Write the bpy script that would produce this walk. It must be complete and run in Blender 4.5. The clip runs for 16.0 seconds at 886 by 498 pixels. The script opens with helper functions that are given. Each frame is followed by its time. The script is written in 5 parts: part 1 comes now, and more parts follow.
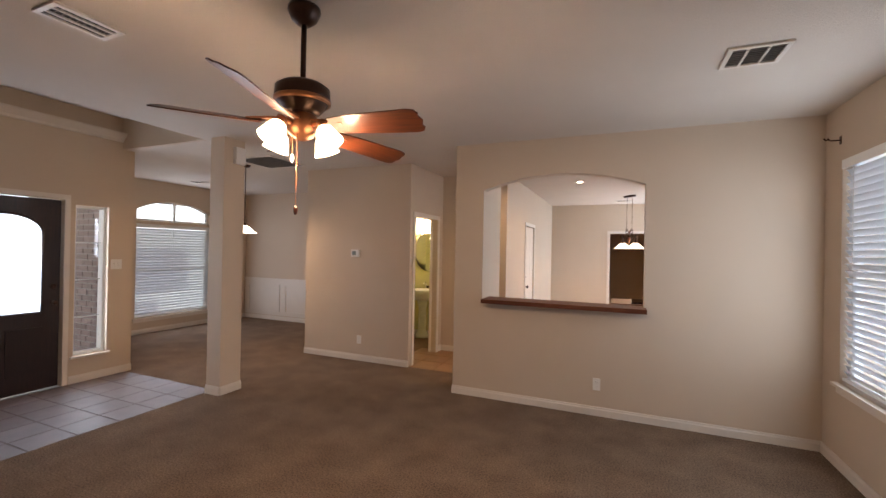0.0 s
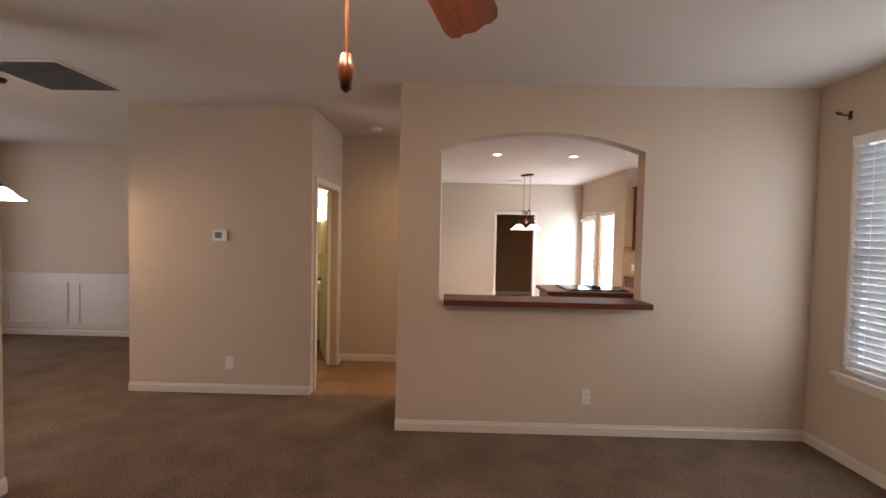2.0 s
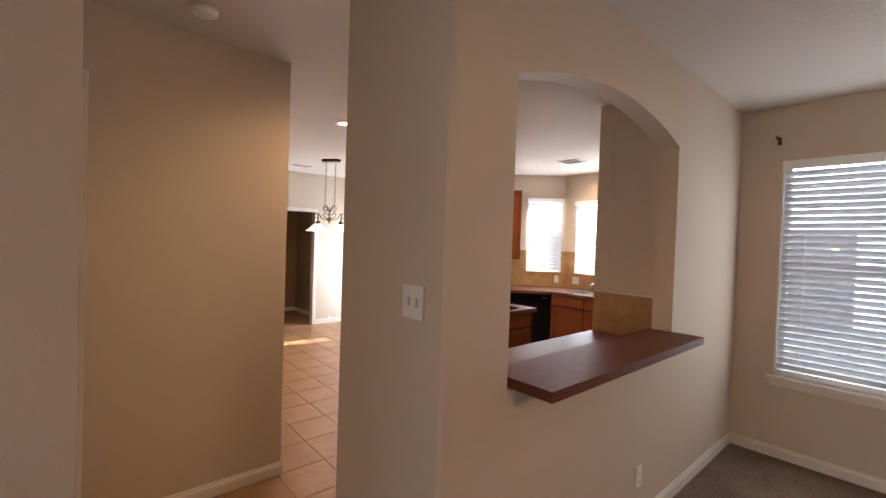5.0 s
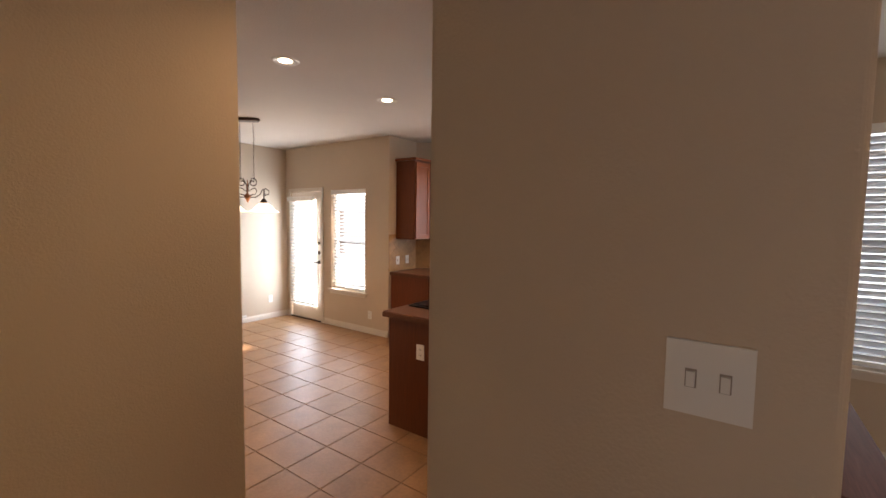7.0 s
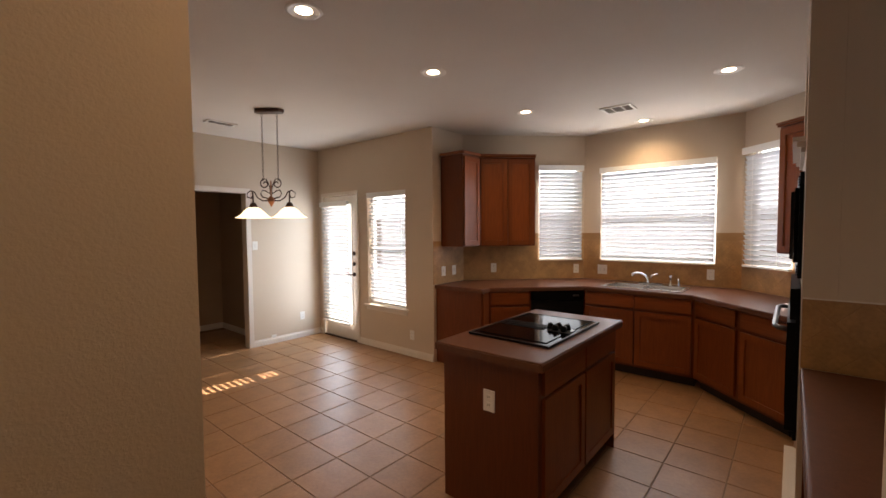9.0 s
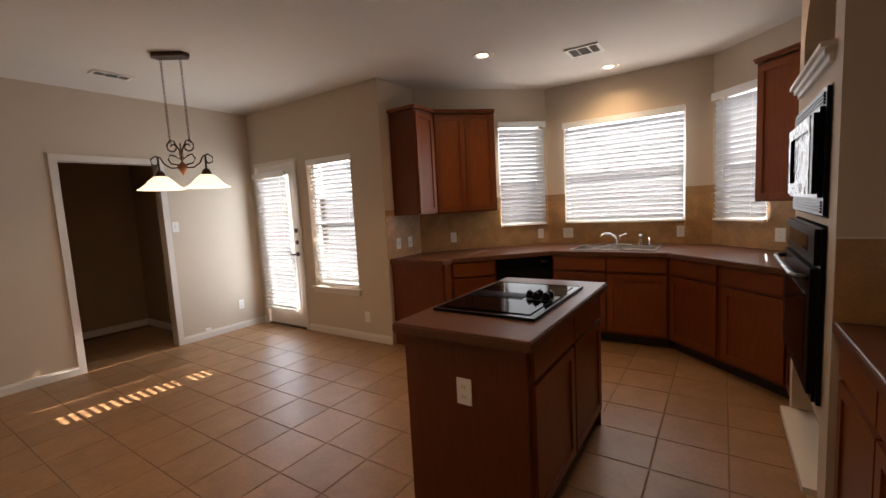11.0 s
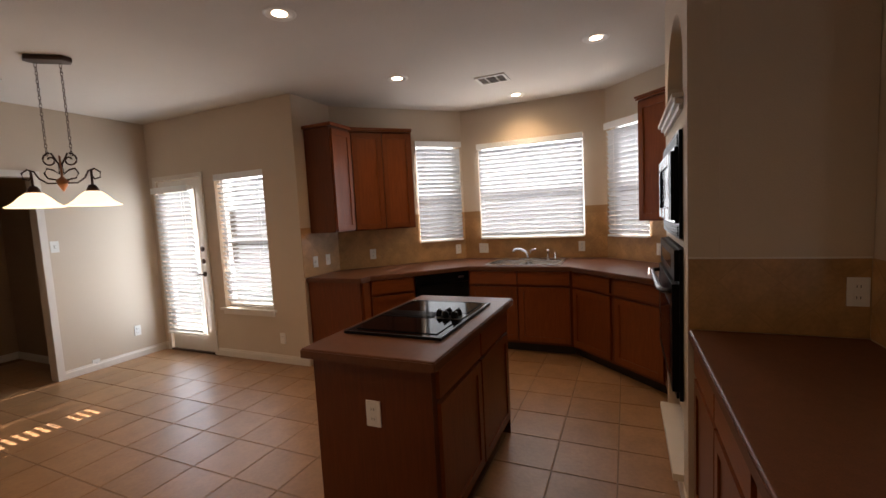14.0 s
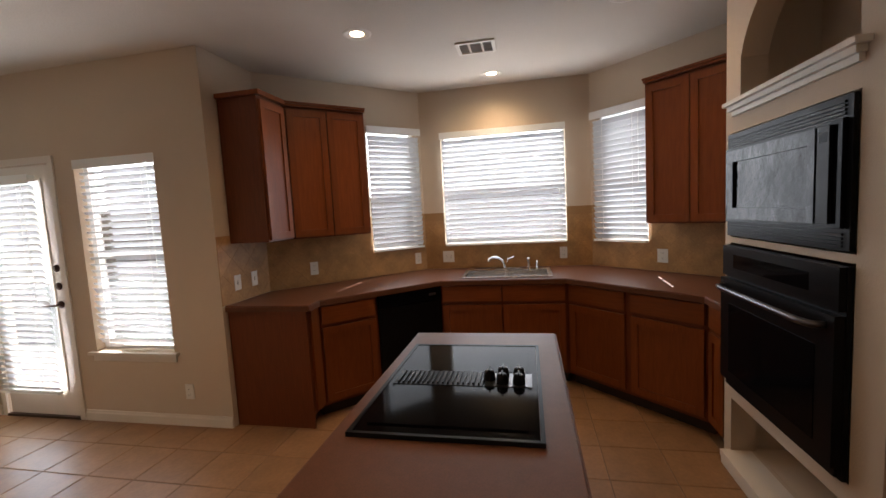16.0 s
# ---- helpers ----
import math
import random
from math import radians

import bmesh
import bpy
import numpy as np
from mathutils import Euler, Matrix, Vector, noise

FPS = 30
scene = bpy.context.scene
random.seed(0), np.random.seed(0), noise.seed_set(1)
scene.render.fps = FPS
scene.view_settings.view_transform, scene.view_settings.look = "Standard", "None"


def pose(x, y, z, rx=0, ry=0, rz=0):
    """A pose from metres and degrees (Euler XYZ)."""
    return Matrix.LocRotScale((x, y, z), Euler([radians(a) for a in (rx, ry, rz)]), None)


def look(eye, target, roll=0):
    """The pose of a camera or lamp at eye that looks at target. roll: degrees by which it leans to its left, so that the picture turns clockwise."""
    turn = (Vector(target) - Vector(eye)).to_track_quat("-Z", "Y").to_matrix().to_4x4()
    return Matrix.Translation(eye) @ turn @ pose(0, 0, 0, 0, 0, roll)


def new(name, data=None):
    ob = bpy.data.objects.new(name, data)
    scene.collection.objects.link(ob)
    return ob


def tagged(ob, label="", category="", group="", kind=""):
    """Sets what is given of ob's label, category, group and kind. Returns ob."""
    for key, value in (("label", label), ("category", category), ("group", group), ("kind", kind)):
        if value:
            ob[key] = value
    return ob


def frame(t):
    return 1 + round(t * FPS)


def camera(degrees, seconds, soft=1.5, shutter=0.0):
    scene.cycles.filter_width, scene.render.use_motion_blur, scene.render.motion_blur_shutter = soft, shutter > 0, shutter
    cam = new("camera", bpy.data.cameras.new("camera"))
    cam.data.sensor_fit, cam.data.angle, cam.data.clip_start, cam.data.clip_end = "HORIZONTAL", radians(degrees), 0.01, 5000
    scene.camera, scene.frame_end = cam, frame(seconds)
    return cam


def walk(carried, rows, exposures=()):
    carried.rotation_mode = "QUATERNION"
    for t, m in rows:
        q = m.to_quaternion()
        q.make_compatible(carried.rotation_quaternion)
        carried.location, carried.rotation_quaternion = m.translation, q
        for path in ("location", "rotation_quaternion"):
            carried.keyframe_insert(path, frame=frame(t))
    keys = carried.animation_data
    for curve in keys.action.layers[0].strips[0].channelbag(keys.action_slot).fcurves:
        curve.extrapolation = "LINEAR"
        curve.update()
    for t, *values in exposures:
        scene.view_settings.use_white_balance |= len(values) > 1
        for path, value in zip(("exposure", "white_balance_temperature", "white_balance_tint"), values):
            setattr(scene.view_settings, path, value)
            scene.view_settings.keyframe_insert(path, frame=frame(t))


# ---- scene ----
EXPOSURES = [(0, 4.0, 6450, 17), (2.5, 3.9, 6450, 17), (4.2, 3.92, 6500, 17), (6.3, 3.55, 6800, 18), (7.0, 3.3, 7150, 19), (8.2, 3.02, 7150, 19), (10.3, 2.47, 7200, 18), (14.5, 2.48, 7000, 18), (16, 2.48, 6750, 16)]
FAN_TURN, FAN_LIGHT = 0.0, -49.0
cam = camera(93.4, 16.0)
PATH = [
    (0, (0.259, 0.033, 1.573), (-0.518, 1.876, 1.581), 1.1),
    (0.5, (-0.09, 0.242, 1.554), (-0.618, 2.171, 1.526), -0.9),
    (1, (-0.36, 0.535, 1.565), (-0.743, 2.497, 1.501), 1.0),
    (1.5, (-0.709, 0.789, 1.57), (-0.91, 2.778, 1.507), 0.4),
    (2, (-1.032, 1.091, 1.566), (-1.058, 3.09, 1.496), 1.2),
    (2.5, (-1.388, 1.397, 1.601), (-1.212, 3.388, 1.523), 1.2),
    (3, (-1.668, 1.732, 1.573), (-1.236, 3.683, 1.484), 0.7),
    (3.5, (-1.948, 2.107, 1.606), (-1.29, 3.995, 1.548), 1.5),
    (4, (-2.148, 2.481, 1.603), (-1.233, 4.258, 1.527), 1.3),
    (4.2, (-2.215, 2.672, 1.584), (-1.194, 4.39, 1.522), 1.7),
    (6.3, (-2.365, 4.156, 1.622), (-0.765, 5.354, 1.541), 0.9),
    (6.5, (-2.324, 4.257, 1.617), (-0.69, 5.407, 1.528), 0.9),
    (7, (-2.193, 4.507, 1.622), (-0.561, 5.656, 1.485), 0.8),
    (7.5, (-2.019, 4.741, 1.623), (-0.423, 5.93, 1.423), 0.6),
    (8, (-1.856, 4.901, 1.612), (-0.277, 6.122, 1.479), 0.0),
    (8.2, (-1.817, 4.953, 1.599), (-0.27, 6.218, 1.523), 0.3),
    (10.3, (-1.33, 5.446, 1.511), (0.212, 6.711, 1.36), -1.9),
    (10.5, (-1.296, 5.472, 1.494), (0.293, 6.673, 1.312), -2.6),
    (11, (-1.253, 5.476, 1.434), (0.397, 6.587, 1.23), -3.1),
    (11.5, (-1.262, 5.444, 1.428), (0.428, 6.497, 1.243), -2.0),
    (12, (-1.292, 5.413, 1.427), (0.442, 6.397, 1.276), -1.7),
    (12.5, (-1.302, 5.368, 1.433), (0.473, 6.281, 1.296), -2.2),
    (13, (-1.308, 5.333, 1.44), (0.499, 6.183, 1.324), -2.3),
    (13.5, (-1.299, 5.308, 1.454), (0.538, 6.091, 1.339), -2.3),
    (14, (-1.262, 5.368, 1.489), (0.561, 6.174, 1.322), -3.0),
    (14.5, (-1.159, 5.566, 1.54), (0.608, 6.497, 1.427), -2.3),
    (15, (-1.005, 5.786, 1.588), (0.805, 6.636, 1.544), -2.8),
    (15.5, (-0.768, 5.984, 1.541), (1.12, 6.638, 1.459), -2.3),
    (16, (-0.592, 6.172, 1.515), (1.359, 6.575, 1.336), -3.1),
]
walk(cam, [(t, look(eye, target, roll)) for t, eye, target, roll in PATH], EXPOSURES)

# ---- world, sun ----
world = bpy.data.worlds.new("sky")
scene.world = world
world.use_nodes = True
wn = world.node_tree
sky = wn.nodes.new("ShaderNodeTexSky")
sky.sky_type = "NISHITA"
sky.sun_disc = False
sky.sun_elevation = radians(38)
sky.sun_rotation = radians(90)
wn.links.new(sky.outputs[0], wn.nodes["Background"].inputs[0])
wn.nodes["Background"].inputs[1].default_value = 0.05

sun_data = bpy.data.lights.new("sun", "SUN")
sun_data.energy, sun_data.angle, sun_data.color = 5.0, radians(0.35), (1.0, 0.97, 0.93)
sun = new("sun", sun_data)
sun.matrix_world = look((10, 8.9, 7.9), (0, 9.5, 0))

WARM = (1.0, 0.68, 0.42)
DAY = (0.80, 0.91, 1.0)
LEVEL = 0.16


def lamp_area(name, m, w, h, watts, colour, shape="RECTANGLE"):
    d = bpy.data.lights.new(name, "AREA")
    d.shape, d.size, d.size_y, d.energy, d.color = shape, w, h, watts * LEVEL, colour
    o = new(name, d)
    o.matrix_world = m
    return o


def lamp_point(name, place, watts, colour, radius=0.04):
    d = bpy.data.lights.new(name, "POINT")
    d.energy, d.color, d.shadow_soft_size = watts * LEVEL, colour, radius
    o = new(name, d)
    o.location = place
    return o


# ---- materials ----
def mat(name, colour, rough=0.5, metal=0.0, var=0.06, scale=6.0, bump=0.0, bump_scale=80.0, spec=0.5, fine=0.0, random_piece=0.0):
    """Base colour with broad and fine variation, and a fine relief, in metres."""
    m = bpy.data.materials.new(name)
    m.use_nodes = True
    n, l = m.node_tree.nodes, m.node_tree.links
    b = n["Principled BSDF"]
    b.inputs["Roughness"].default_value, b.inputs["Metallic"].default_value = rough, metal
    b.inputs["Specular IOR Level"].default_value = spec
    geo = n.new("ShaderNodeNewGeometry")
    broad = n.new("ShaderNodeTexNoise")
    broad.inputs["Scale"].default_value, broad.inputs["Detail"].default_value = scale, 4
    l.new(geo.outputs["Position"], broad.inputs["Vector"])
    ramp = n.new("ShaderNodeMapRange")
    ramp.inputs["From Min"].default_value, ramp.inputs["From Max"].default_value = 0.3, 0.7
    ramp.inputs["To Min"].default_value, ramp.inputs["To Max"].default_value = 1 - var, 1 + var
    l.new(broad.outputs[0], ramp.inputs["Value"])
    value = ramp.outputs[0]
    if fine:
        grain = n.new("ShaderNodeTexNoise")
        grain.inputs["Scale"].default_value, grain.inputs["Detail"].default_value = bump_scale, 3
        l.new(geo.outputs["Position"], grain.inputs["Vector"])
        r2 = n.new("ShaderNodeMapRange")
        r2.inputs["From Min"].default_value, r2.inputs["From Max"].default_value = 0.3, 0.7
        r2.inputs["To Min"].default_value, r2.inputs["To Max"].default_value = 1 - fine, 1 + fine
        l.new(grain.outputs[0], r2.inputs["Value"])
        mul = n.new("ShaderNodeMath")
        mul.operation = "MULTIPLY"
        l.new(value, mul.inputs[0])
        l.new(r2.outputs[0], mul.inputs[1])
        value = mul.outputs[0]
    if random_piece:
        info = n.new("ShaderNodeObjectInfo")
        r3 = n.new("ShaderNodeMapRange")
        r3.inputs["To Min"].default_value, r3.inputs["To Max"].default_value = 1 - random_piece, 1 + random_piece
        l.new(info.outputs["Random"], r3.inputs["Value"])
        mul = n.new("ShaderNodeMath")
        mul.operation = "MULTIPLY"
        l.new(value, mul.inputs[0])
        l.new(r3.outputs[0], mul.inputs[1])
        value = mul.outputs[0]
    tint = n.new("ShaderNodeVectorMath")
    tint.operation = "SCALE"
    tint.inputs[0].default_value = colour
    l.new(value, tint.inputs["Scale"])
    l.new(tint.outputs[0], b.inputs["Base Color"])
    if bump:
        tex = n.new("ShaderNodeTexNoise")
        tex.inputs["Scale"].default_value, tex.inputs["Detail"].default_value = bump_scale, 4
        l.new(geo.outputs["Position"], tex.inputs["Vector"])
        bp = n.new("ShaderNodeBump")
        bp.inputs["Strength"].default_value, bp.inputs["Distance"].default_value = 1.0, bump
        l.new(tex.outputs[0], bp.inputs["Height"])
        l.new(bp.outputs[0], b.inputs["Normal"])
    return m


def wood(name, dark, light, rough=0.35, axis="Z", scale=9.0):
    """Grain that runs along one axis of the object."""
    m = bpy.data.materials.new(name)
    m.use_nodes = True
    n, l = m.node_tree.nodes, m.node_tree.links
    b = n["Principled BSDF"]
    b.inputs["Roughness"].default_value = rough
    co = n.new("ShaderNodeTexCoord")
    mp = n.new("ShaderNodeMapping")
    s = {"X": (0.6, 8, 8), "Y": (8, 0.6, 8), "Z": (8, 8, 0.6)}[axis]
    mp.inputs["Scale"].default_value = s
    l.new(co.outputs["Object"], mp.inputs["Vector"])
    tex = n.new("ShaderNodeTexNoise")
    tex.inputs["Scale"].default_value, tex.inputs["Detail"].default_value, tex.inputs["Distortion"].default_value = scale, 6, 0.6
    l.new(mp.outputs[0], tex.inputs["Vector"])
    r = n.new("ShaderNodeValToRGB")
    r.color_ramp.elements[0].position, r.color_ramp.elements[1].position = 0.3, 0.72
    r.color_ramp.elements[0].color, r.color_ramp.elements[1].color = (*dark, 1), (*light, 1)
    l.new(tex.outputs[0], r.inputs[0])
    info = n.new("ShaderNodeObjectInfo")
    mr = n.new("ShaderNodeMapRange")
    mr.inputs["To Min"].default_value, mr.inputs["To Max"].default_value = 0.88, 1.12
    l.new(info.outputs["Random"], mr.inputs["Value"])
    tint = n.new("ShaderNodeVectorMath")
    tint.operation = "SCALE"
    l.new(r.outputs[0], tint.inputs[0])
    l.new(mr.outputs[0], tint.inputs["Scale"])
    l.new(tint.outputs[0], b.inputs["Base Color"])
    bp = n.new("ShaderNodeBump")
    bp.inputs["Strength"].default_value, bp.inputs["Distance"].default_value = 0.5, 0.0006
    l.new(tex.outputs[0], bp.inputs["Height"])
    l.new(bp.outputs[0], b.inputs["Normal"])
    return m


def glowing(name, colour, strength, base=(0.9, 0.86, 0.78)):
    m = bpy.data.materials.new(name)
    m.use_nodes = True
    b = m.node_tree.nodes["Principled BSDF"]
    b.inputs["Base Color"].default_value = (*base, 1)
    b.inputs["Roughness"].default_value = 0.35
    b.inputs["Emission Color"].default_value = (*colour, 1)
    b.inputs["Emission Strength"].default_value = strength
    return m


def glassy(name, colour=(1, 1, 1), rough=0.0):
    m = bpy.data.materials.new(name)
    m.use_nodes = True
    n, l = m.node_tree.nodes, m.node_tree.links
    mix, tr, gl = n.new("ShaderNodeMixShader"), n.new("ShaderNodeBsdfTransparent"), n.new("ShaderNodeBsdfGlossy")
    tr.inputs[0].default_value = (*colour, 1)
    gl.inputs["Roughness"].default_value = 0.02
    mix.inputs[0].default_value = 0.07
    l.new(tr.outputs[0], mix.inputs[1])
    l.new(gl.outputs[0], mix.inputs[2])
    l.new(mix.outputs[0], n["Material Output"].inputs[0])
    return m


def milky(name):
    """Obscured glass that scatters the daylight behind it."""
    m = bpy.data.materials.new(name)
    m.use_nodes = True
    n, l = m.node_tree.nodes, m.node_tree.links
    t, g, mix = n.new("ShaderNodeBsdfTranslucent"), n.new("ShaderNodeBsdfGlossy"), n.new("ShaderNodeMixShader")
    t.inputs[0].default_value = (0.9, 0.93, 0.95, 1)
    g.inputs["Roughness"].default_value = 0.15
    mix.inputs[0].default_value = 0.06
    l.new(t.outputs[0], mix.inputs[1])
    l.new(g.outputs[0], mix.inputs[2])
    l.new(mix.outputs[0], n["Material Output"].inputs[0])
    return m


def slat_plastic(name):
    m = bpy.data.materials.new(name)
    m.use_nodes = True
    n, l = m.node_tree.nodes, m.node_tree.links
    b = n["Principled BSDF"]
    b.inputs["Base Color"].default_value = (0.67, 0.71, 0.75, 1)
    b.inputs["Roughness"].default_value = 0.4
    t = n.new("ShaderNodeBsdfTranslucent")
    t.inputs[0].default_value = (0.85, 0.85, 0.84, 1)
    mix = n.new("ShaderNodeMixShader")
    mix.inputs[0].default_value = 0.08
    l.new(b.outputs[0], mix.inputs[1])
    l.new(t.outputs[0], mix.inputs[2])
    l.new(mix.outputs[0], n["Material Output"].inputs[0])
    return m


PAINT = mat("beige_wall_paint", (0.555, 0.455, 0.35), 0.75, var=0.02, scale=1.5, bump=0.0012, bump_scale=140, spec=0.25)
CEIL = mat("ceiling_paint", (0.61, 0.545, 0.475), 0.9, var=0.02, scale=2, bump=0.0025, bump_scale=110, spec=0.1)
TRIM = mat("white_trim_paint", (0.67, 0.61, 0.535), 0.4, var=0.02, scale=5)
YELLOW = mat("yellow_wall_paint", (0.66, 0.62, 0.28), 0.7, var=0.03, scale=2)
CARPET = mat("taupe_carpet", (0.195, 0.138, 0.098), 0.95, var=0.17, scale=3.2, bump=0.016, bump_scale=85, spec=0.05, fine=0.42)
TILE = mat("tan_floor_tile", (0.275, 0.146, 0.068), 0.4, spec=0.35, var=0.13, scale=7, bump=0.0008, bump_scale=40, fine=0.08, random_piece=0.08)
GROUT = mat("dark_grout", (0.195, 0.122, 0.073), 0.9, var=0.1, scale=20)
ENTRY_TILE = mat("pale_entry_tile", (0.15, 0.112, 0.105), 0.5, var=0.12, scale=6, fine=0.06, bump=0.0005, random_piece=0.05)
CAB = wood("cherry_cabinet_wood", (0.150, 0.037, 0.008), (0.205, 0.054, 0.012), 0.36)
CABH = wood("cherry_wood_across", (0.150, 0.037, 0.008), (0.205, 0.054, 0.012), 0.36, axis="X")
PANELW = wood("cherry_end_panel", (0.112, 0.028, 0.008), (0.145, 0.037, 0.011), 0.4)
for w_ in (CAB, CABH, PANELW):
    w_.node_tree.nodes["Principled BSDF"].inputs["Specular IOR Level"].default_value = 0.28
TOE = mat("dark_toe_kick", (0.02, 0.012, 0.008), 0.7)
LAMINATE = mat("brown_laminate", (0.118, 0.047, 0.025), 0.42, spec=0.18, var=0.08, scale=30, fine=0.12, bump_scale=260)
LEDGE = wood("pass_through_ledge_wood", (0.085, 0.026, 0.013), (0.135, 0.047, 0.024), 0.5, axis="X", scale=16.0)
LEDGE.node_tree.nodes["Principled BSDF"].inputs["Specular IOR Level"].default_value = 0.12
SPLASH = mat("tan_backsplash_tile", (0.37, 0.205, 0.082), 0.4, var=0.2, scale=9, bump=0.001, bump_scale=60, fine=0.1, random_piece=0.07)
SPLASH_GROUT = mat("backsplash_grout", (0.33, 0.19, 0.085), 0.9)
BLACK = mat("black_appliance", (0.007, 0.007, 0.008), 0.3, var=0.02, spec=0.08)
BLACK_GLASS = mat("black_glass", (0.004, 0.004, 0.005), 0.07, var=0.01, spec=0.035)
WAVY = mat("wavy_black_glass", (0.006, 0.006, 0.007), 0.05, var=0.01, spec=0.11, bump=0.009, bump_scale=7)
GREY_METAL = mat("dark_brushed_metal", (0.12, 0.12, 0.13), 0.3, metal=0.9)
STEEL = mat("stainless_steel", (0.6, 0.59, 0.57), 0.25, metal=1.0, var=0.03)
CHROME = mat("chrome", (0.75, 0.75, 0.75), 0.08, metal=1.0, var=0.01)
BRONZE = mat("oiled_bronze", (0.055, 0.026, 0.016), 0.35, metal=0.6, var=0.1, scale=30)
COPPER = mat("copper_bronze", (0.32, 0.13, 0.06), 0.35, metal=0.7, var=0.1, scale=30)
BLADE = wood("fan_blade_wood", (0.05, 0.013, 0.006), (0.125, 0.036, 0.012), 0.32, axis="X")
FRONTDOOR = wood("dark_front_door_wood", (0.012, 0.005, 0.004), (0.028, 0.011, 0.008), 0.3)
PLATE = mat("white_plate_plastic", (0.72, 0.70, 0.66), 0.35, var=0.01)
SLOT = mat("dark_slot", (0.03, 0.03, 0.03), 0.6)
DUCT = mat("dark_duct", (0.035, 0.03, 0.028), 0.8)
BLIND = slat_plastic("white_blind_slat")
VINYL = mat("white_window_vinyl", (0.8, 0.8, 0.78), 0.35, var=0.01)
PANE = glassy("clear_glass")
FROST_BIG = glowing("lit_frosted_fan_glass", (1.0, 0.76, 0.45), 0.64)
FROST = glowing("lit_frosted_pendant_glass", (1.0, 0.78, 0.5), 0.3)
BULB = glowing("lit_downlight_bulb", (1.0, 0.82, 0.6), 2.8)
# Glow of the added outdoor sheets, one strength for each side.
HAZE = glowing("bright_outdoor_sheet", (0.84, 0.93, 1.0), 1.2)
HAZE_GARDEN = glowing("garden_side_sheet", (0.74, 0.87, 1.0), 0.3)
HAZE_SHADE = glowing("dim_west_sheet", (0.6, 0.70, 1.0), 0.055, (0.06, 0.07, 0.06))
# Grey with the shade of louvres and slots put into its colour.
SHADED_GREY = mat("shaded_louvre_paint", (0.30, 0.26, 0.22), 0.6)
CERAMIC = mat("white_ceramic", (0.8, 0.8, 0.78), 0.1, var=0.01)
BRICK = mat("pinkish_brick", (0.22, 0.165, 0.15), 0.85, var=0.15, scale=12, fine=0.1, random_piece=0.2)
MORTAR = mat("pale_mortar", (0.30, 0.29, 0.28), 0.95)
GRASS = mat("outdoor_ground", (0.24, 0.23, 0.19), 0.95, var=0.2, scale=1.0)
# Browner wall colour, darkened to carry the unlit room's shade.
TAN = mat("tan_utility_shaded", (0.33, 0.215, 0.13), 0.8, var=0.03, scale=2)
SCREEN = mat("grey_lcd", (0.16, 0.18, 0.16), 0.25)
MIRROR = mat("mirror_silver", (0.9, 0.9, 0.9), 0.01, metal=1.0, var=0.0)


# ---- mesh helpers ----
def box(bm, x0, x1, y0, y1, z0, z1, m=None):
    vs = [bm.verts.new((x, y, z)) for z in (z0, z1) for y in (y0, y1) for x in (x0, x1)]
    for f in ((0, 2, 3, 1), (4, 5, 7, 6), (0, 1, 5, 4), (2, 6, 7, 3), (1, 3, 7, 5), (0, 4, 6, 2)):
        bm.faces.new([vs[i] for i in f])
    if m is not None:
        for v in vs:
            v.co = m @ v.co
    return vs


def bevelled(bm, width, segments=2):
    bmesh.ops.bevel(bm, geom=[e for e in bm.edges if len(e.link_faces) == 2 and e.calc_face_angle(0) > 0.6], offset=width, segments=segments, affect="EDGES", profile=0.6)
    return bm


def bbox(x0, x1, y0, y1, z0, z1, bev=0.004, seg=2):
    bm = bmesh.new()
    box(bm, x0, x1, y0, y1, z0, z1)
    return bevelled(bm, bev, seg) if bev else bm


def lathe(profile, seg=32, m=None):
    """Turns (radius, height) pairs round the z axis."""
    bm = bmesh.new()
    rings = []
    for r, z in profile:
        rings.append([bm.verts.new((r * math.cos(2 * math.pi * i / seg), r * math.sin(2 * math.pi * i / seg), z)) for i in range(seg)])
    for a, b in zip(rings, rings[1:]):
        for i in range(seg):
            bm.faces.new((a[i], a[(i + 1) % seg], b[(i + 1) % seg], b[i]))
    for ring, flip in ((rings[0], True), (rings[-1], False)):
        if profile[0 if flip else -1][0] > 1e-4:
            continue
        bmesh.ops.pointmerge(bm, verts=ring, merge_co=(0, 0, profile[0 if flip else -1][1]))
    bmesh.ops.recalc_face_normals(bm, faces=bm.faces)
    if m is not None:
        bmesh.ops.transform(bm, matrix=m, verts=bm.verts)
    return bm


def tube(points, radius, seg=8, closed=False):
    """A round bar along a line of points."""
    bm = bmesh.new()
    pts = [Vector(p) for p in points]
    rings = []
    n = len(pts)
    for i, p in enumerate(pts):
        a = pts[i - 1] if i or closed else pts[0]
        b = pts[(i + 1) % n] if i + 1 < n or closed else pts[-1]
        d = (b - a).normalized()
        side = d.cross(Vector((0, 0, 1)))
        if side.length < 1e-3:
            side = d.cross(Vector((1, 0, 0)))
        side.normalize()
        up = side.cross(d)
        rings.append([bm.verts.new(p + radius * (math.cos(2 * math.pi * k / seg) * side + math.sin(2 * math.pi * k / seg) * up)) for k in range(seg)])
    pairs = list(zip(rings, rings[1:])) + ([(rings[-1], rings[0])] if closed else [])
    for a, b in pairs:
        for k in range(seg):
            bm.faces.new((a[k], a[(k + 1) % seg], b[(k + 1) % seg], b[k]))
    if not closed:
        bm.faces.new(rings[0])
        bm.faces.new(list(reversed(rings[-1])))
    bmesh.ops.recalc_face_normals(bm, faces=bm.faces)
    return bm


